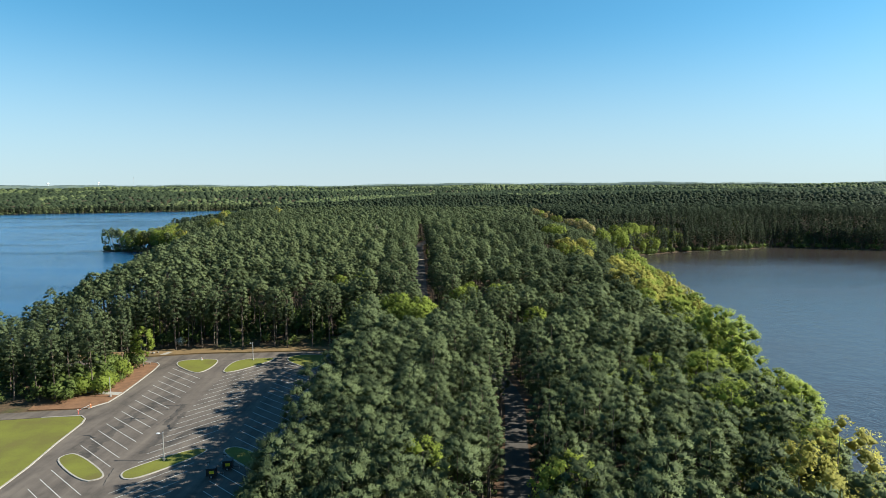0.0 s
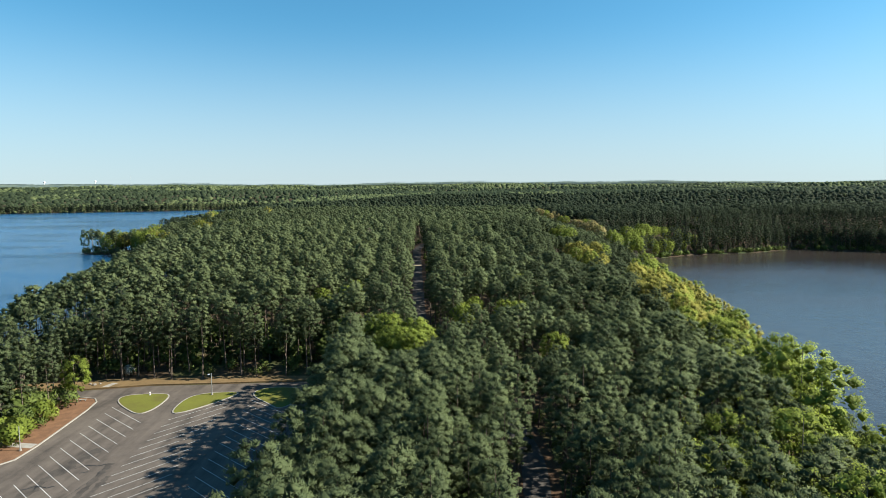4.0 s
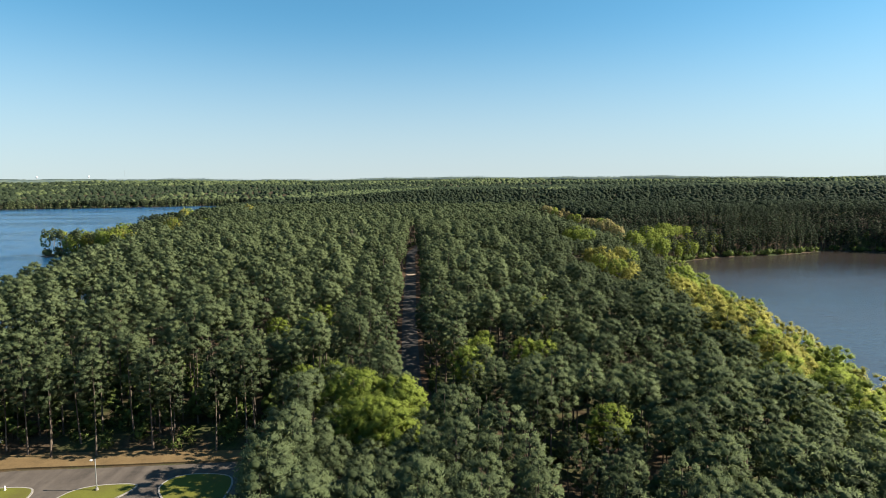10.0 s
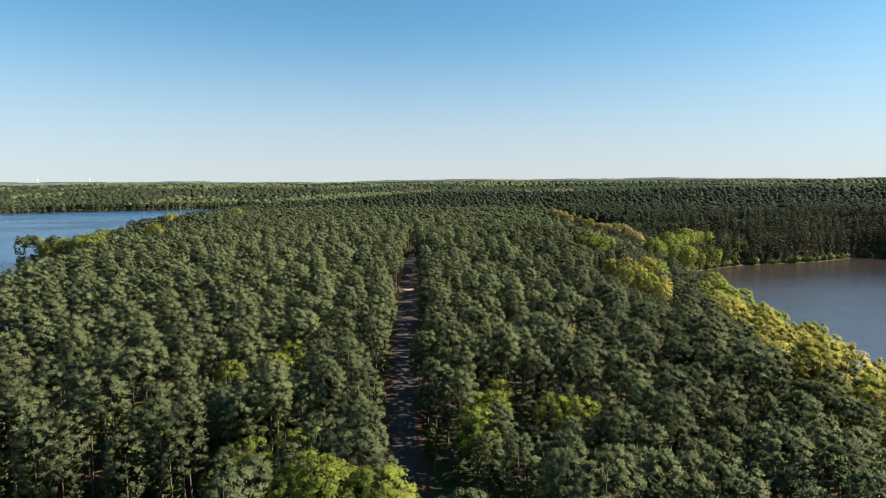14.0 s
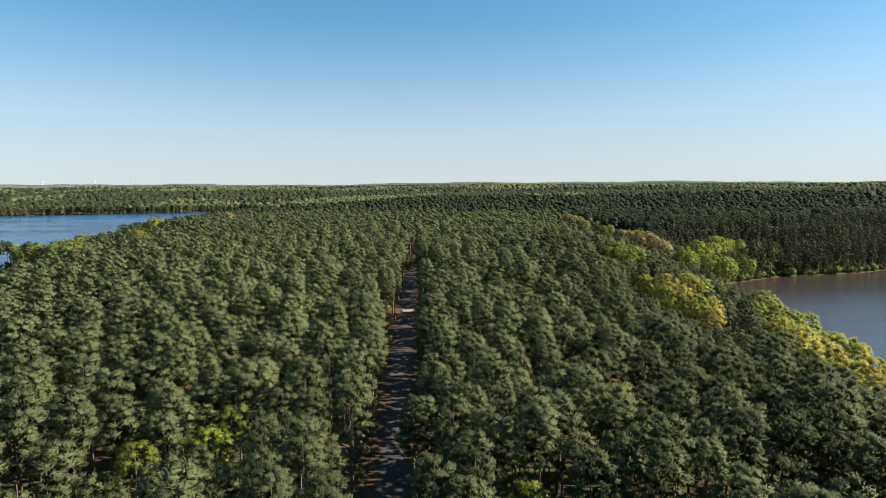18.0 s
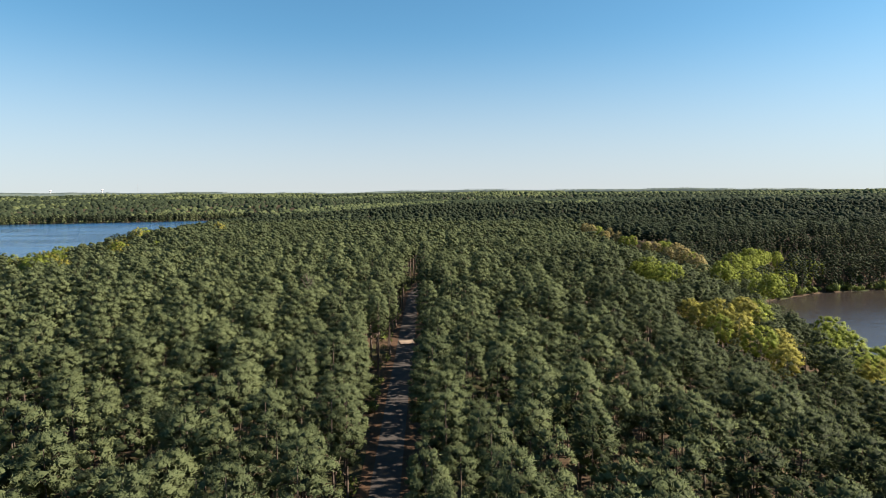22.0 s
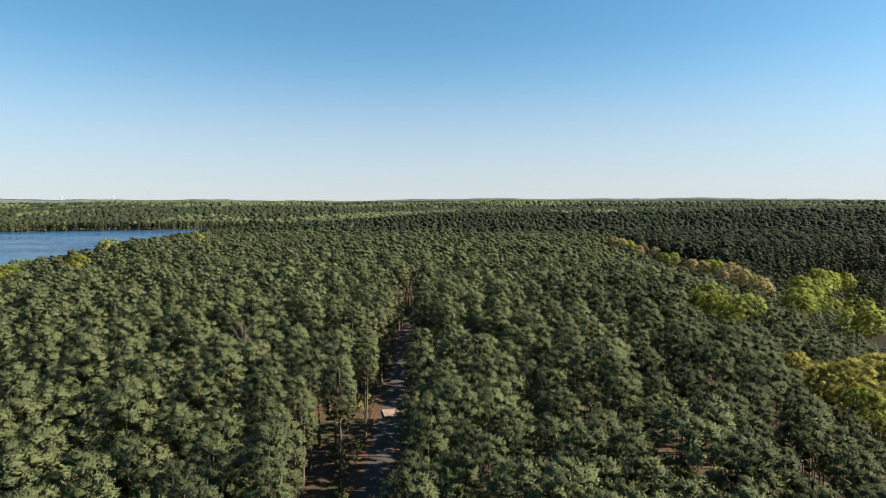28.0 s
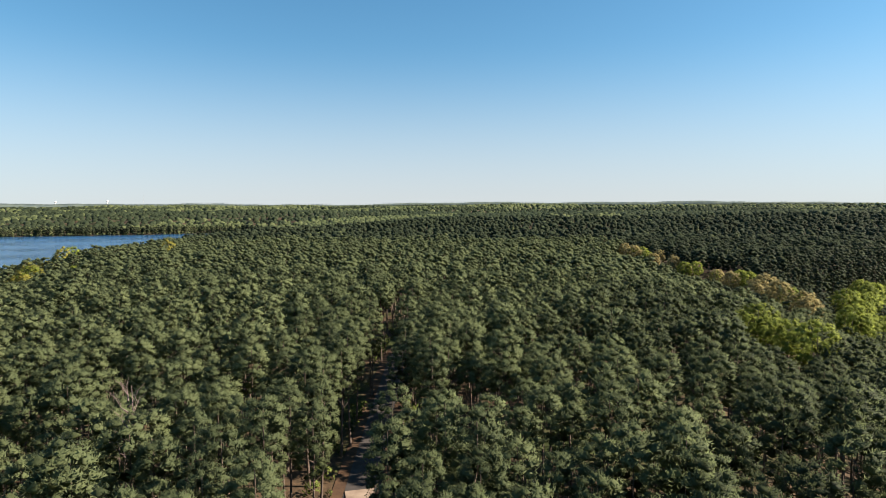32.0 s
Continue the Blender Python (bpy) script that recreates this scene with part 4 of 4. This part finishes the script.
def hydrant(x, y):
    h = tagged(new("fire_hydrant"), "small white fire hydrant on a grass island", "fire hydrant")
    h.location = (x, y, LOT + 0.15)
    bm = bmesh.new()
    for r0, r1, z, d in ((0.2, 0.2, 0.03, 0.06), (0.13, 0.12, 0.33, 0.6), (0.17, 0.17, 0.62, 0.06), (0.14, 0.05, 0.74, 0.2)):
        bmesh.ops.create_cone(bm, cap_ends=True, segments=12, radius1=r0, radius2=r1, depth=d, matrix=Matrix.Translation((0, 0, z)))
    part("barrel", bm, WHITEPAINT, h)
    for a in (-1, 1):
        part("outlet_cap", rod(bmesh.new(), (0.08 * a, 0, 0.45), (0.24 * a, 0, 0.45), 0.07), ORANGE, h, "coloured outlet cap")
    part("valve_nut", rod(bmesh.new(), (0, 0, 0.83), (0, 0, 0.9), 0.035, 5), STEEL, h)
    return h


hydrant(-81.6, 199.4)


def trailer(x, y, turn_deg, label):
    """A small black utility trailer with a yellow panel, wheels and drawbar."""
    t = tagged(new("utility_trailer"), label, "trailer", "utility trailers in the lot")
    t.matrix_basis = pose(x, y, LOT, 0, 0, turn_deg)
    body = part("body", box(bmesh.new(), -0.95, -0.8, 0.55, 0.95, 0.8, 1.95, 0.06), BLACK, t, "black steel box body")
    part("panel", box(bmesh.new(), -0.35, -0.815, 0.95, 0.55, -0.79, 1.55), YELLOW, body, "yellow panel")
    part("lid", box(bmesh.new(), -1.0, -0.85, 1.95, 1.0, 0.85, 2.04, 0.03), BLACK, body)
    part("vent", box(bmesh.new(), -0.955, -0.5, 0.9, -0.94, 0.5, 1.5), STEEL, body)
    part("chassis", box(bmesh.new(), -1.1, -0.6, 0.42, 1.1, 0.6, 0.55, 0.02), BLACK, t)
    part("drawbar", rod(bmesh.new(), (1.0, 0, 0.48), (2.3, 0, 0.45), 0.05), BLACK, t)
    part("jack_stand", rod(bmesh.new(), (2.2, 0, 0.0), (2.2, 0, 0.75), 0.035), STEEL, t)
    for s in (-1, 1):
        w = part("wheel", rod(bmesh.new(), (0, 0.7 * s, 0.34), (0, 0.92 * s, 0.34), 0.34, 18), RUBBER, t, "black rubber tyre")
        part("rim", rod(bmesh.new(), (0, 0.915 * s, 0.34), (0, 0.94 * s, 0.34), 0.19, 12), STEEL, w)
        part("mudguard", box(bmesh.new(), -0.45, 0.68 * s if s > 0 else -0.98, 0.7, 0.45, 0.98 if s > 0 else -0.68, 0.75, 0.02), BLACK, t)
    mast = part("mast", rod(bmesh.new(), (-0.6, 0.4, 2.0), (-0.6, 0.4, 2.9), 0.05), STEEL, t)
    part("lamp_bar", box(bmesh.new(), -0.95, 0.3, 2.85, -0.25, 0.5, 3.0, 0.03), BLACK, mast)
    return t


trailer(-46.6, 116.2, 12, "black utility trailer with a yellow panel, in the sun")
trailer(-44.6, 119.6, 8, "black utility trailer with a yellow panel, in tree shade")


def barrier_gate():
    """A swing gate arm folded beside the access road."""
    g = tagged(new("barrier_gate"), "swing barrier gate standing open at the access road", "gate")
    g.location = (-92.6, 154.6, LOT + 0.1)
    part("hinge_post", rod(bmesh.new(), (0, 0, 0), (0, 0, 1.15), 0.09), ORANGE, g, "orange hinge post")
    arm = part("arm", rod(bmesh.new(), (0, 0, 0.95), (-0.6, -4.4, 0.95), 0.05), STEEL, g)
    part("brace", rod(bmesh.new(), (0, 0, 0.35), (-0.3, -2.2, 0.93), 0.03), STEEL, arm)
    part("stripe", rod(bmesh.new(), (-0.5, -3.7, 0.95), (-0.56, -4.1, 0.95), 0.06), REDWHITE, arm, "red reflective band")
    part("latch_post", rod(bmesh.new(), (-0.62, -4.5, 0), (-0.62, -4.5, 1.2), 0.07), REDWHITE, g, "red and white latch post")
    part("latch_cap", rod(bmesh.new(), (-0.62, -4.5, 1.2), (-0.62, -4.5, 1.3), 0.08), WHITEPAINT, g)


barrier_gate()


def bench(x, y, turn_deg):
    b = tagged(new("bench"), "pale stone bench on the mulch bed", "bench")
    b.matrix_basis = pose(x, y, LOT + 0.12, 0, 0, turn_deg)
    part("seat", box(bmesh.new(), -0.9, -0.25, 0.38, 0.9, 0.25, 0.5, 0.03), CONCRETE, b)
    for s in (-1, 1):
        part("leg", box(bmesh.new(), s * 0.6 - 0.12, -0.2, 0, s * 0.6 + 0.12, 0.2, 0.38, 0.02), STONE, b)


bench(-97.2, 194.6, 10)
tagged(slab("footpath", [(-90.9, 164.6), (-90.9, 167), (-97, 167.8), (-106, 170.5), (-112, 174), (-113, 172), (-106.5, 168.4), (-97, 165.6)], LOT - 0.1, LOT + 0.135, CONCRETE), "pale concrete footpath into the trees", "footpath", kind="structure")


def boulder(x, y, s, seed, label, group=""):
    bm = bmesh.new()
    bmesh.ops.create_icosphere(bm, subdivisions=2, radius=s)
    r = random.Random(seed)
    for v in bm.verts:
        v.co *= r.uniform(0.8, 1.15)
        v.co.z *= 0.6
    ob = tagged(part("boulder", bm, STONE), label, "boulder", group)
    ob.location = (x, y, LOT + 0.3 + s * 0.25)


for i, (x, y, s) in enumerate(((-101.5, 207.6, 0.55), (-103, 208.2, 0.4), (-100.4, 208.6, 0.35))):
    boulder(x, y, s, i, "grey boulder on the dry bank", "boulders on the bank")
tagged(slab("drain_apron", [(-98.6, 205.6), (-96.6, 206), (-95.6, 209.5), (-97.4, 209.6)], LOT - 0.1, LOT + 0.262, CONCRETE), "pale concrete drain apron on the bank", "drain apron", kind="structure")


# ---- cracks filled with tar, darker patches, on the asphalt ----
def tar_line(points, width, seed, mat=TAR, lift=0.014, name="tar_seal", label="black tar crack filler"):
    r = random.Random(seed)
    bm = bmesh.new()
    rows = []
    pts = [Vector(p) for p in points]
    for a, b in zip(pts, pts[1:]):
        n = max(2, int((b - a).length / 0.6))
        for i in range(n):
            q = a.lerp(b, i / n) + Vector((r.uniform(-0.14, 0.14), r.uniform(-0.14, 0.14)))
            t = (b - a).normalized()
            s = Vector((-t.y, t.x)) * width * r.uniform(0.5, 1.5)
            rows.append((bm.verts.new((q.x - s.x, q.y - s.y, LOT + lift)), bm.verts.new((q.x + s.x, q.y + s.y, LOT + lift))))
    for a, b in zip(rows, rows[1:]):
        f = bm.faces.new((a[0], a[1], b[1], b[0]))
        f.normal_update()
        if f.normal.z < 0:
            f.normal_flip()
    part(name, bm, mat, lot, label)


for i, (pts, w) in enumerate((([(-80.5, 146), (-78.5, 147.5), (-76, 147), (-74.2, 148)], 0.16), ([(-78.2, 147.4), (-77.6, 144.8)], 0.13), ([(-84.5, 136.4), (-82.8, 136.9), (-81.2, 135.4), (-79.6, 136)], 0.2),
                              ([(-75.5, 155), (-74, 156.5), (-71.5, 156.2), (-69.8, 157.6)], 0.14), ([(-73.4, 153.2), (-71.6, 153.8)], 0.16), ([(-67.4, 143.2), (-65.9, 140.6), (-65.2, 141.4), (-64, 142)], 0.22),
                              ([(-64.9, 132.4), (-63, 133), (-61.4, 134.2)], 0.18), ([(-70.2, 143), (-69.4, 150), (-69.8, 156)], 0.07), ([(-60, 150), (-57.5, 153), (-57.2, 157), (-58.4, 160)], 0.06),
                              ([(-56, 140), (-53.5, 143), (-53, 147)], 0.06), ([(-61, 168), (-58, 171), (-57.8, 174)], 0.06), ([(-68, 120), (-66, 112)], 0.07))):
    tar_line(pts, w, i)
OILY = simple("oil_darkened_asphalt", [(0.36, (0.030, 0.026, 0.023)), (0.64, (0.082, 0.068, 0.057))], 0.35, 0.8, 0.3, 0.01, 6.0)
for i, (pts, w) in enumerate((([(-77.4, 124), (-78.6, 136.2), (-78.6, 145), (-78.1, 151.8), (-77.2, 158.3), (-75.5, 165.5)], 1.3), ([(-65.9, 127), (-65.8, 135.5), (-66.6, 146.4), (-67, 152.5)], 0.7),
                              ([(-68.2, 143), (-69.6, 158.3)], 0.6), ([(-62.4, 130), (-60.3, 138.7), (-57.8, 143.5), (-54.6, 148.6)], 0.9))):
    tar_line(pts, w, 40 + i, OILY, 0.005 + 0.001 * i, "oil_stain", "dark oil-stained strip of asphalt")

# ---- undergrowth: shrubs at the forest edge, along road and shore ----
def bush_shape(r, tall, radius, n, length, width):
    c = unit(r.normal(size=(n, 3)) + np.array([0, 0, 0.35]))
    p = c * np.array([radius, radius, tall * 0.5]) * r.uniform(0.55, 1.05, (n, 1)) + np.array([0, 0, tall * 0.48])
    v, q, o = sprays(p, c, length, width, r, 0.5)
    tv, tf = tube([(0, 0, -0.2), (0, 0, tall * 0.6)], [0.05, 0.02], 3)
    return v, q, o, tv, tris(tf)


def bushes(name, label, xs, ys, size, mat, n, length, width):
    zs = height(xs, ys)
    spots = np.stack([xs, ys, np.where(inside(CLEAR, xs, ys), LOT + 0.1, zs), size, rng.uniform(0, 6.28, len(xs))], 1)
    kinds = [bush_shape(np.random.default_rng(700 + i), 2.2, 1.3, n, length, width) for i in range(5)]
    wood(name, label, "undergrowth", spots, kinds, [mat, BARK])


ex = np.concatenate([rng.uniform(-130, -26, 150), rng.uniform(-140, -98, 60)])
ey = np.concatenate([rng.uniform(214.5, 232, 150), rng.uniform(157, 192, 60)])
bushes("edge_shrubs", "low green shrubs under the forest edge", ex, ey, rng.uniform(0.5, 1.6, len(ex)), SHRUB, 70, 0.5, 0.35)
lx, ly = rng.uniform(-104, -95, 10), rng.uniform(158, 188, 10)
bushes("bed_saplings", "young lime-green hardwoods above the straw bed", lx, ly, rng.uniform(1.2, 2.6, 10), LIME, 330, 0.34, 0.26)
lx, ly = rng.uniform(-112, -96, 40), rng.uniform(156, 194, 40)
bushes("bed_shrubs", "dark green shrubs under the trees by the lot", lx, ly, rng.uniform(1.2, 2.6, 40), SHRUB, 260, 0.36, 0.24)
q = rng.uniform(0, 1, 420)
line = np.array(ROAD, float)
ln = np.concatenate([[0], np.cumsum(np.hypot(*np.diff(line, axis=0).T))])
rx, ry = np.interp(q * ln[-1], ln, line[:, 0]), np.interp(q * ln[-1], ln, line[:, 1])
side = np.where(rng.uniform(size=420) < 0.5, -1, 1) * rng.uniform(4.6, 9.5, 420)
bushes("roadside_shrubs", "shrubs and saplings beside the forest road", rx + side, ry, rng.uniform(0.4, 1.5, 420), SHRUB, 60, 0.5, 0.35)


def shore_line(poly, lo, hi, gap):
    """Places just above the water's edge along part of a shoreline."""
    pts = np.array(poly[lo:hi], float)
    s = np.concatenate([[0], np.cumsum(np.hypot(*np.diff(pts, axis=0).T))])
    u = np.arange(0, s[-1], gap) + rng.uniform(-0.4, 0.4, int(math.ceil(s[-1] / gap))) * gap
    x, y = np.interp(u, s, pts[:, 0]), np.interp(u, s, pts[:, 1])
    x, y = x + rng.uniform(-4, 4, len(x)), y + rng.uniform(-4, 4, len(x))
    ok = shore(x, y) > 0.3
    return x[ok], y[ok]


sx, sy = shore_line(LAKE_E, 12, 20, 1.1)
bushes("far_cove_shrubs", "dark green shrubs under the pines across the cove", sx, sy, rng.uniform(1.0, 2.6, len(sx)), SHRUB, 50, 0.8, 0.6)
sx, sy = shore_line(LAKE_E, 13, 20, 2.6)
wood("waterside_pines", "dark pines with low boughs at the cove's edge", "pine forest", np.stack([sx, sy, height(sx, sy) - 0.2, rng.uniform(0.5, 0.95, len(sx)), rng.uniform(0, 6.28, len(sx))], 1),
     variants(6, 360, "pine", 26, 3, 0.7, 0.4, 3, 3, 0.3), [SHADED_PINE, BARK])
sx, sy = shore_line(LAKE_E, 1, 13, 1.5)
bushes("cove_shrubs", "bright green shrubs along the water's edge", sx, sy, rng.uniform(0.8, 2.2, len(sx)), LIME, 60, 0.7, 0.5)
sx, sy = shore_line(LAKE_W, 11, 19, 2.0)
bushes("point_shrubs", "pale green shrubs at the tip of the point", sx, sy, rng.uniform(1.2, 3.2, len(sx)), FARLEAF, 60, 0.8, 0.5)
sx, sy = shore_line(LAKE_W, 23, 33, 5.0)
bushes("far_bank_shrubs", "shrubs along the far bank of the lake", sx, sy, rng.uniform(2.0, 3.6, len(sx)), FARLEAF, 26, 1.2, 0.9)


# rows of trees along the far bank
bx, by = [], []
for off in (3, 10, 18, 27):
    pts = LAKE_W[23:33]
    for (ax, ay), (cx, cy) in zip(pts, pts[1:]):
        n = int(math.hypot(cx - ax, cy - ay) / 9.0)
        u = (np.arange(n) + rng.uniform(-0.4, 0.4, n)) / max(n, 1)
        d = math.hypot(cx - ax, cy - ay)
        bx.append(ax + (cx - ax) * u + (cy - ay) / d * off + rng.uniform(-3, 3, n))
        by.append(ay + (cy - ay) * u - (cx - ax) / d * off + rng.uniform(-3, 3, n))
bx, by = np.concatenate(bx), np.concatenate(by)
on = shore(bx, by) > 1
bx, by = bx[on], by[on]
bank = np.stack([bx, by, height(bx, by) - 7.0, rng.uniform(1.1, 1.55, len(bx)), rng.uniform(0, 6.28, len(bx))], 1)
leafy = np.sin(bx / 60) + rng.uniform(-1, 1, len(bx)) > 0.25
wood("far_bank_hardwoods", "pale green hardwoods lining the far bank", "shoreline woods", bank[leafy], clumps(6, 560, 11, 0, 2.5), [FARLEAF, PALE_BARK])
wood("far_bank_pines", "dark pines lining the far bank", "shoreline woods", bank[~leafy], clumps(6, 580, 9, 0, 6.0), [SHADED_PINE, BARK])

# saplings filling the shade under the forest edges
mx = np.concatenate([rng.uniform(-155, -99, 120), rng.uniform(-150, -24, 170), rng.uniform(-24, 110, 260), rng.uniform(-20, 8, 60), rng.uniform(150, 430, 420)])
my = np.concatenate([rng.uniform(152, 216, 120), rng.uniform(219, 250, 170), rng.uniform(90, 240, 260), rng.uniform(80, 200, 60), rng.uniform(560, 650, 420)])
on = (shore(mx, my) > 3) & (away(ROAD, mx, my) > 6) & ~inside(CLEAR, mx, my) & (away(LANE, mx, my) > 4.5)
mx, my = mx[on], my[on]
sap = np.stack([mx, my, height(mx, my), rng.uniform(0.28, 0.6, len(mx)), rng.uniform(0, 6.28, len(mx))], 1)
wood("saplings", "dark green saplings in the shade under the pines", "saplings", sap, variants(5, 640, "oak", 12, 4, 1.2, 0.7, 3, 3), [SHRUB, BARK])


def blossom_shrub(x, y, s):
    r = np.random.default_rng(31)
    b = tagged(new("dogwood_shrub"), "small dogwood in white blossom at the forest edge", "shrub")
    b.location = (x, y, LOT + 0.2)
    v, f = stem(r, 2.0 * s, 0.06, 6, 0.2)
    mesh_object("trunk", v, f, [BARK], b, smooth=True)
    v, q, o, _, _ = bush_shape(r, 3.2 * s, 1.7 * s, 420, 0.3, 0.24)
    v[:, 2] += 0.6
    mesh_object("crown", v, q, [WHITE], b, outward=o)


blossom_shrub(-95.5, 215.5, 1.0)


# ---- far landmarks ----
def water_tower(x, y, z, r, label, legs):
    t = tagged(new("water_tower"), label, "water tower", "water towers on the horizon")
    t.location = (x, y, z)
    bm = bmesh.new()
    bmesh.ops.create_uvsphere(bm, u_segments=24, v_segments=14, radius=r)
    for v in bm.verts:
        v.co.z = v.co.z * 0.75 + 46
    part("tank", bm, WHITEPAINT, t, "white rounded tank")
    bm = bmesh.new()
    bmesh.ops.create_cone(bm, cap_ends=True, segments=16, radius1=r * 0.45, radius2=r * 0.22, depth=46 - r * 0.5, matrix=Matrix.Translation((0, 0, (46 - r * 0.5) / 2)))
    part("stem", bm, WHITEPAINT, t)
    part("finial", rod(bmesh.new(), (0, 0, 46 + r * 0.7), (0, 0, 49 + r * 0.75), 0.3), STEEL, t)


def ground_at(x, y):
    return float(height(np.array([float(x)]), np.array([float(y)]))[0])


water_tower(-2787, 4312, 66, 7.5, "white water tower above distant woods", 0)
water_tower(-2478, 4392, 71, 7.0, "white water tower on a far ridge", 0)


def radio_mast(x, y, tall):
    m = tagged(new("radio_mast"), "thin steel radio mast on the horizon", "radio mast")
    m.location = (x, y, ground_at(x, y))
    for i in range(3):
        a = i * 2.094
        part("leg", rod(bmesh.new(), (math.cos(a) * 1.3, math.sin(a) * 1.3, 0), (math.cos(a) * 0.5, math.sin(a) * 0.5, tall), 0.18, 5), STEEL, m)
    for i in range(10):
        z, k = tall * (i + 0.5) / 10, 1.3 - 0.8 * (i + 0.5) / 10
        bm = bmesh.new()
        for j in range(3):
            a, b = j * 2.094, (j + 1) * 2.094
            rod(bm, (math.cos(a) * k, math.sin(a) * k, z), (math.cos(b) * k, math.sin(b) * k, z + 3), 0.1, 4)
        part("lattice", bm, STEEL, m)


radio_mast(-2218, 4375, 92)


def far_ridge():
    """The last hazy ridge under the sky, an uneven strip with wooded tops."""
    n = 900
    a = np.linspace(-0.86, 0.86, n)
    top = 98 + 6 * np.sin(a * 7 + 0.6) + 4 * np.sin(a * 17 + 2) + 2.5 * np.sin(a * 43) + 1.2 * np.sin(a * 131 + 1) + np.random.default_rng(9).uniform(-1.3, 1.3, n)
    rows = [np.stack([np.sin(a) * q, 150 + np.cos(a) * q, np.full(n, 0.0) if z is None else top + z], 1) for q, z in ((4560, None), (4600, -14), (4660, 0), (4760, None))]
    k = (np.arange(3)[:, None] * n + np.arange(n - 1)[None, :]).ravel()
    # the haze is mixed into the ridge's base colour
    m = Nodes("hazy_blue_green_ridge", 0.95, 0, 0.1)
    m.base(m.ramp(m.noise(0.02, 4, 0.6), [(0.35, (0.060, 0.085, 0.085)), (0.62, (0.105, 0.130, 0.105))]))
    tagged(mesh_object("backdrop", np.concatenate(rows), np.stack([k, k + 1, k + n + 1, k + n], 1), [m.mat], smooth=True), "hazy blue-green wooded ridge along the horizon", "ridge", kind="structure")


far_ridge()


def bare_tree(x, y, tall):
    """A dead tree: a trunk and forked branches without leaves."""
    r = random.Random(5)
    b = tagged(new("dead_tree"), "leafless grey-brown dead tree among the pines", "dead tree")
    b.location = (x, y, ground_at(x, y))
    v, f = stem(np.random.default_rng(3), tall, 0.22)
    mesh_object("trunk", v, f, [DEADWOOD], b, smooth=True)
    for i in range(16):
        a, z, e = i * 2.4, tall * (0.5 + 0.03 * i), 3.2 - 0.13 * i
        tip = (math.cos(a) * e, math.sin(a) * e, z + 1.6 + r.uniform(0, 1.2))
        v, f = tube([(0, 0, z), (tip[0] * 0.5, tip[1] * 0.5, z + 0.7), tip], [0.08, 0.05, 0.02], 5)
        limb = mesh_object("branch", v, tris(f), [DEADWOOD], b, smooth=True)
        for j in range(4):
            k = 0.45 + 0.15 * j
            p = (tip[0] * k, tip[1] * k, z + (tip[2] - z) * k)
            w = a + r.uniform(-1.2, 1.2)
            v, f = tube([p, (p[0] + math.cos(w) * 0.9, p[1] + math.sin(w) * 0.9, p[2] + 0.8)], [0.03, 0.012], 4)
            mesh_object("twig", v, tris(f), [DEADWOOD], limb, smooth=True)


bare_tree(-42.5, 371, 24.0)
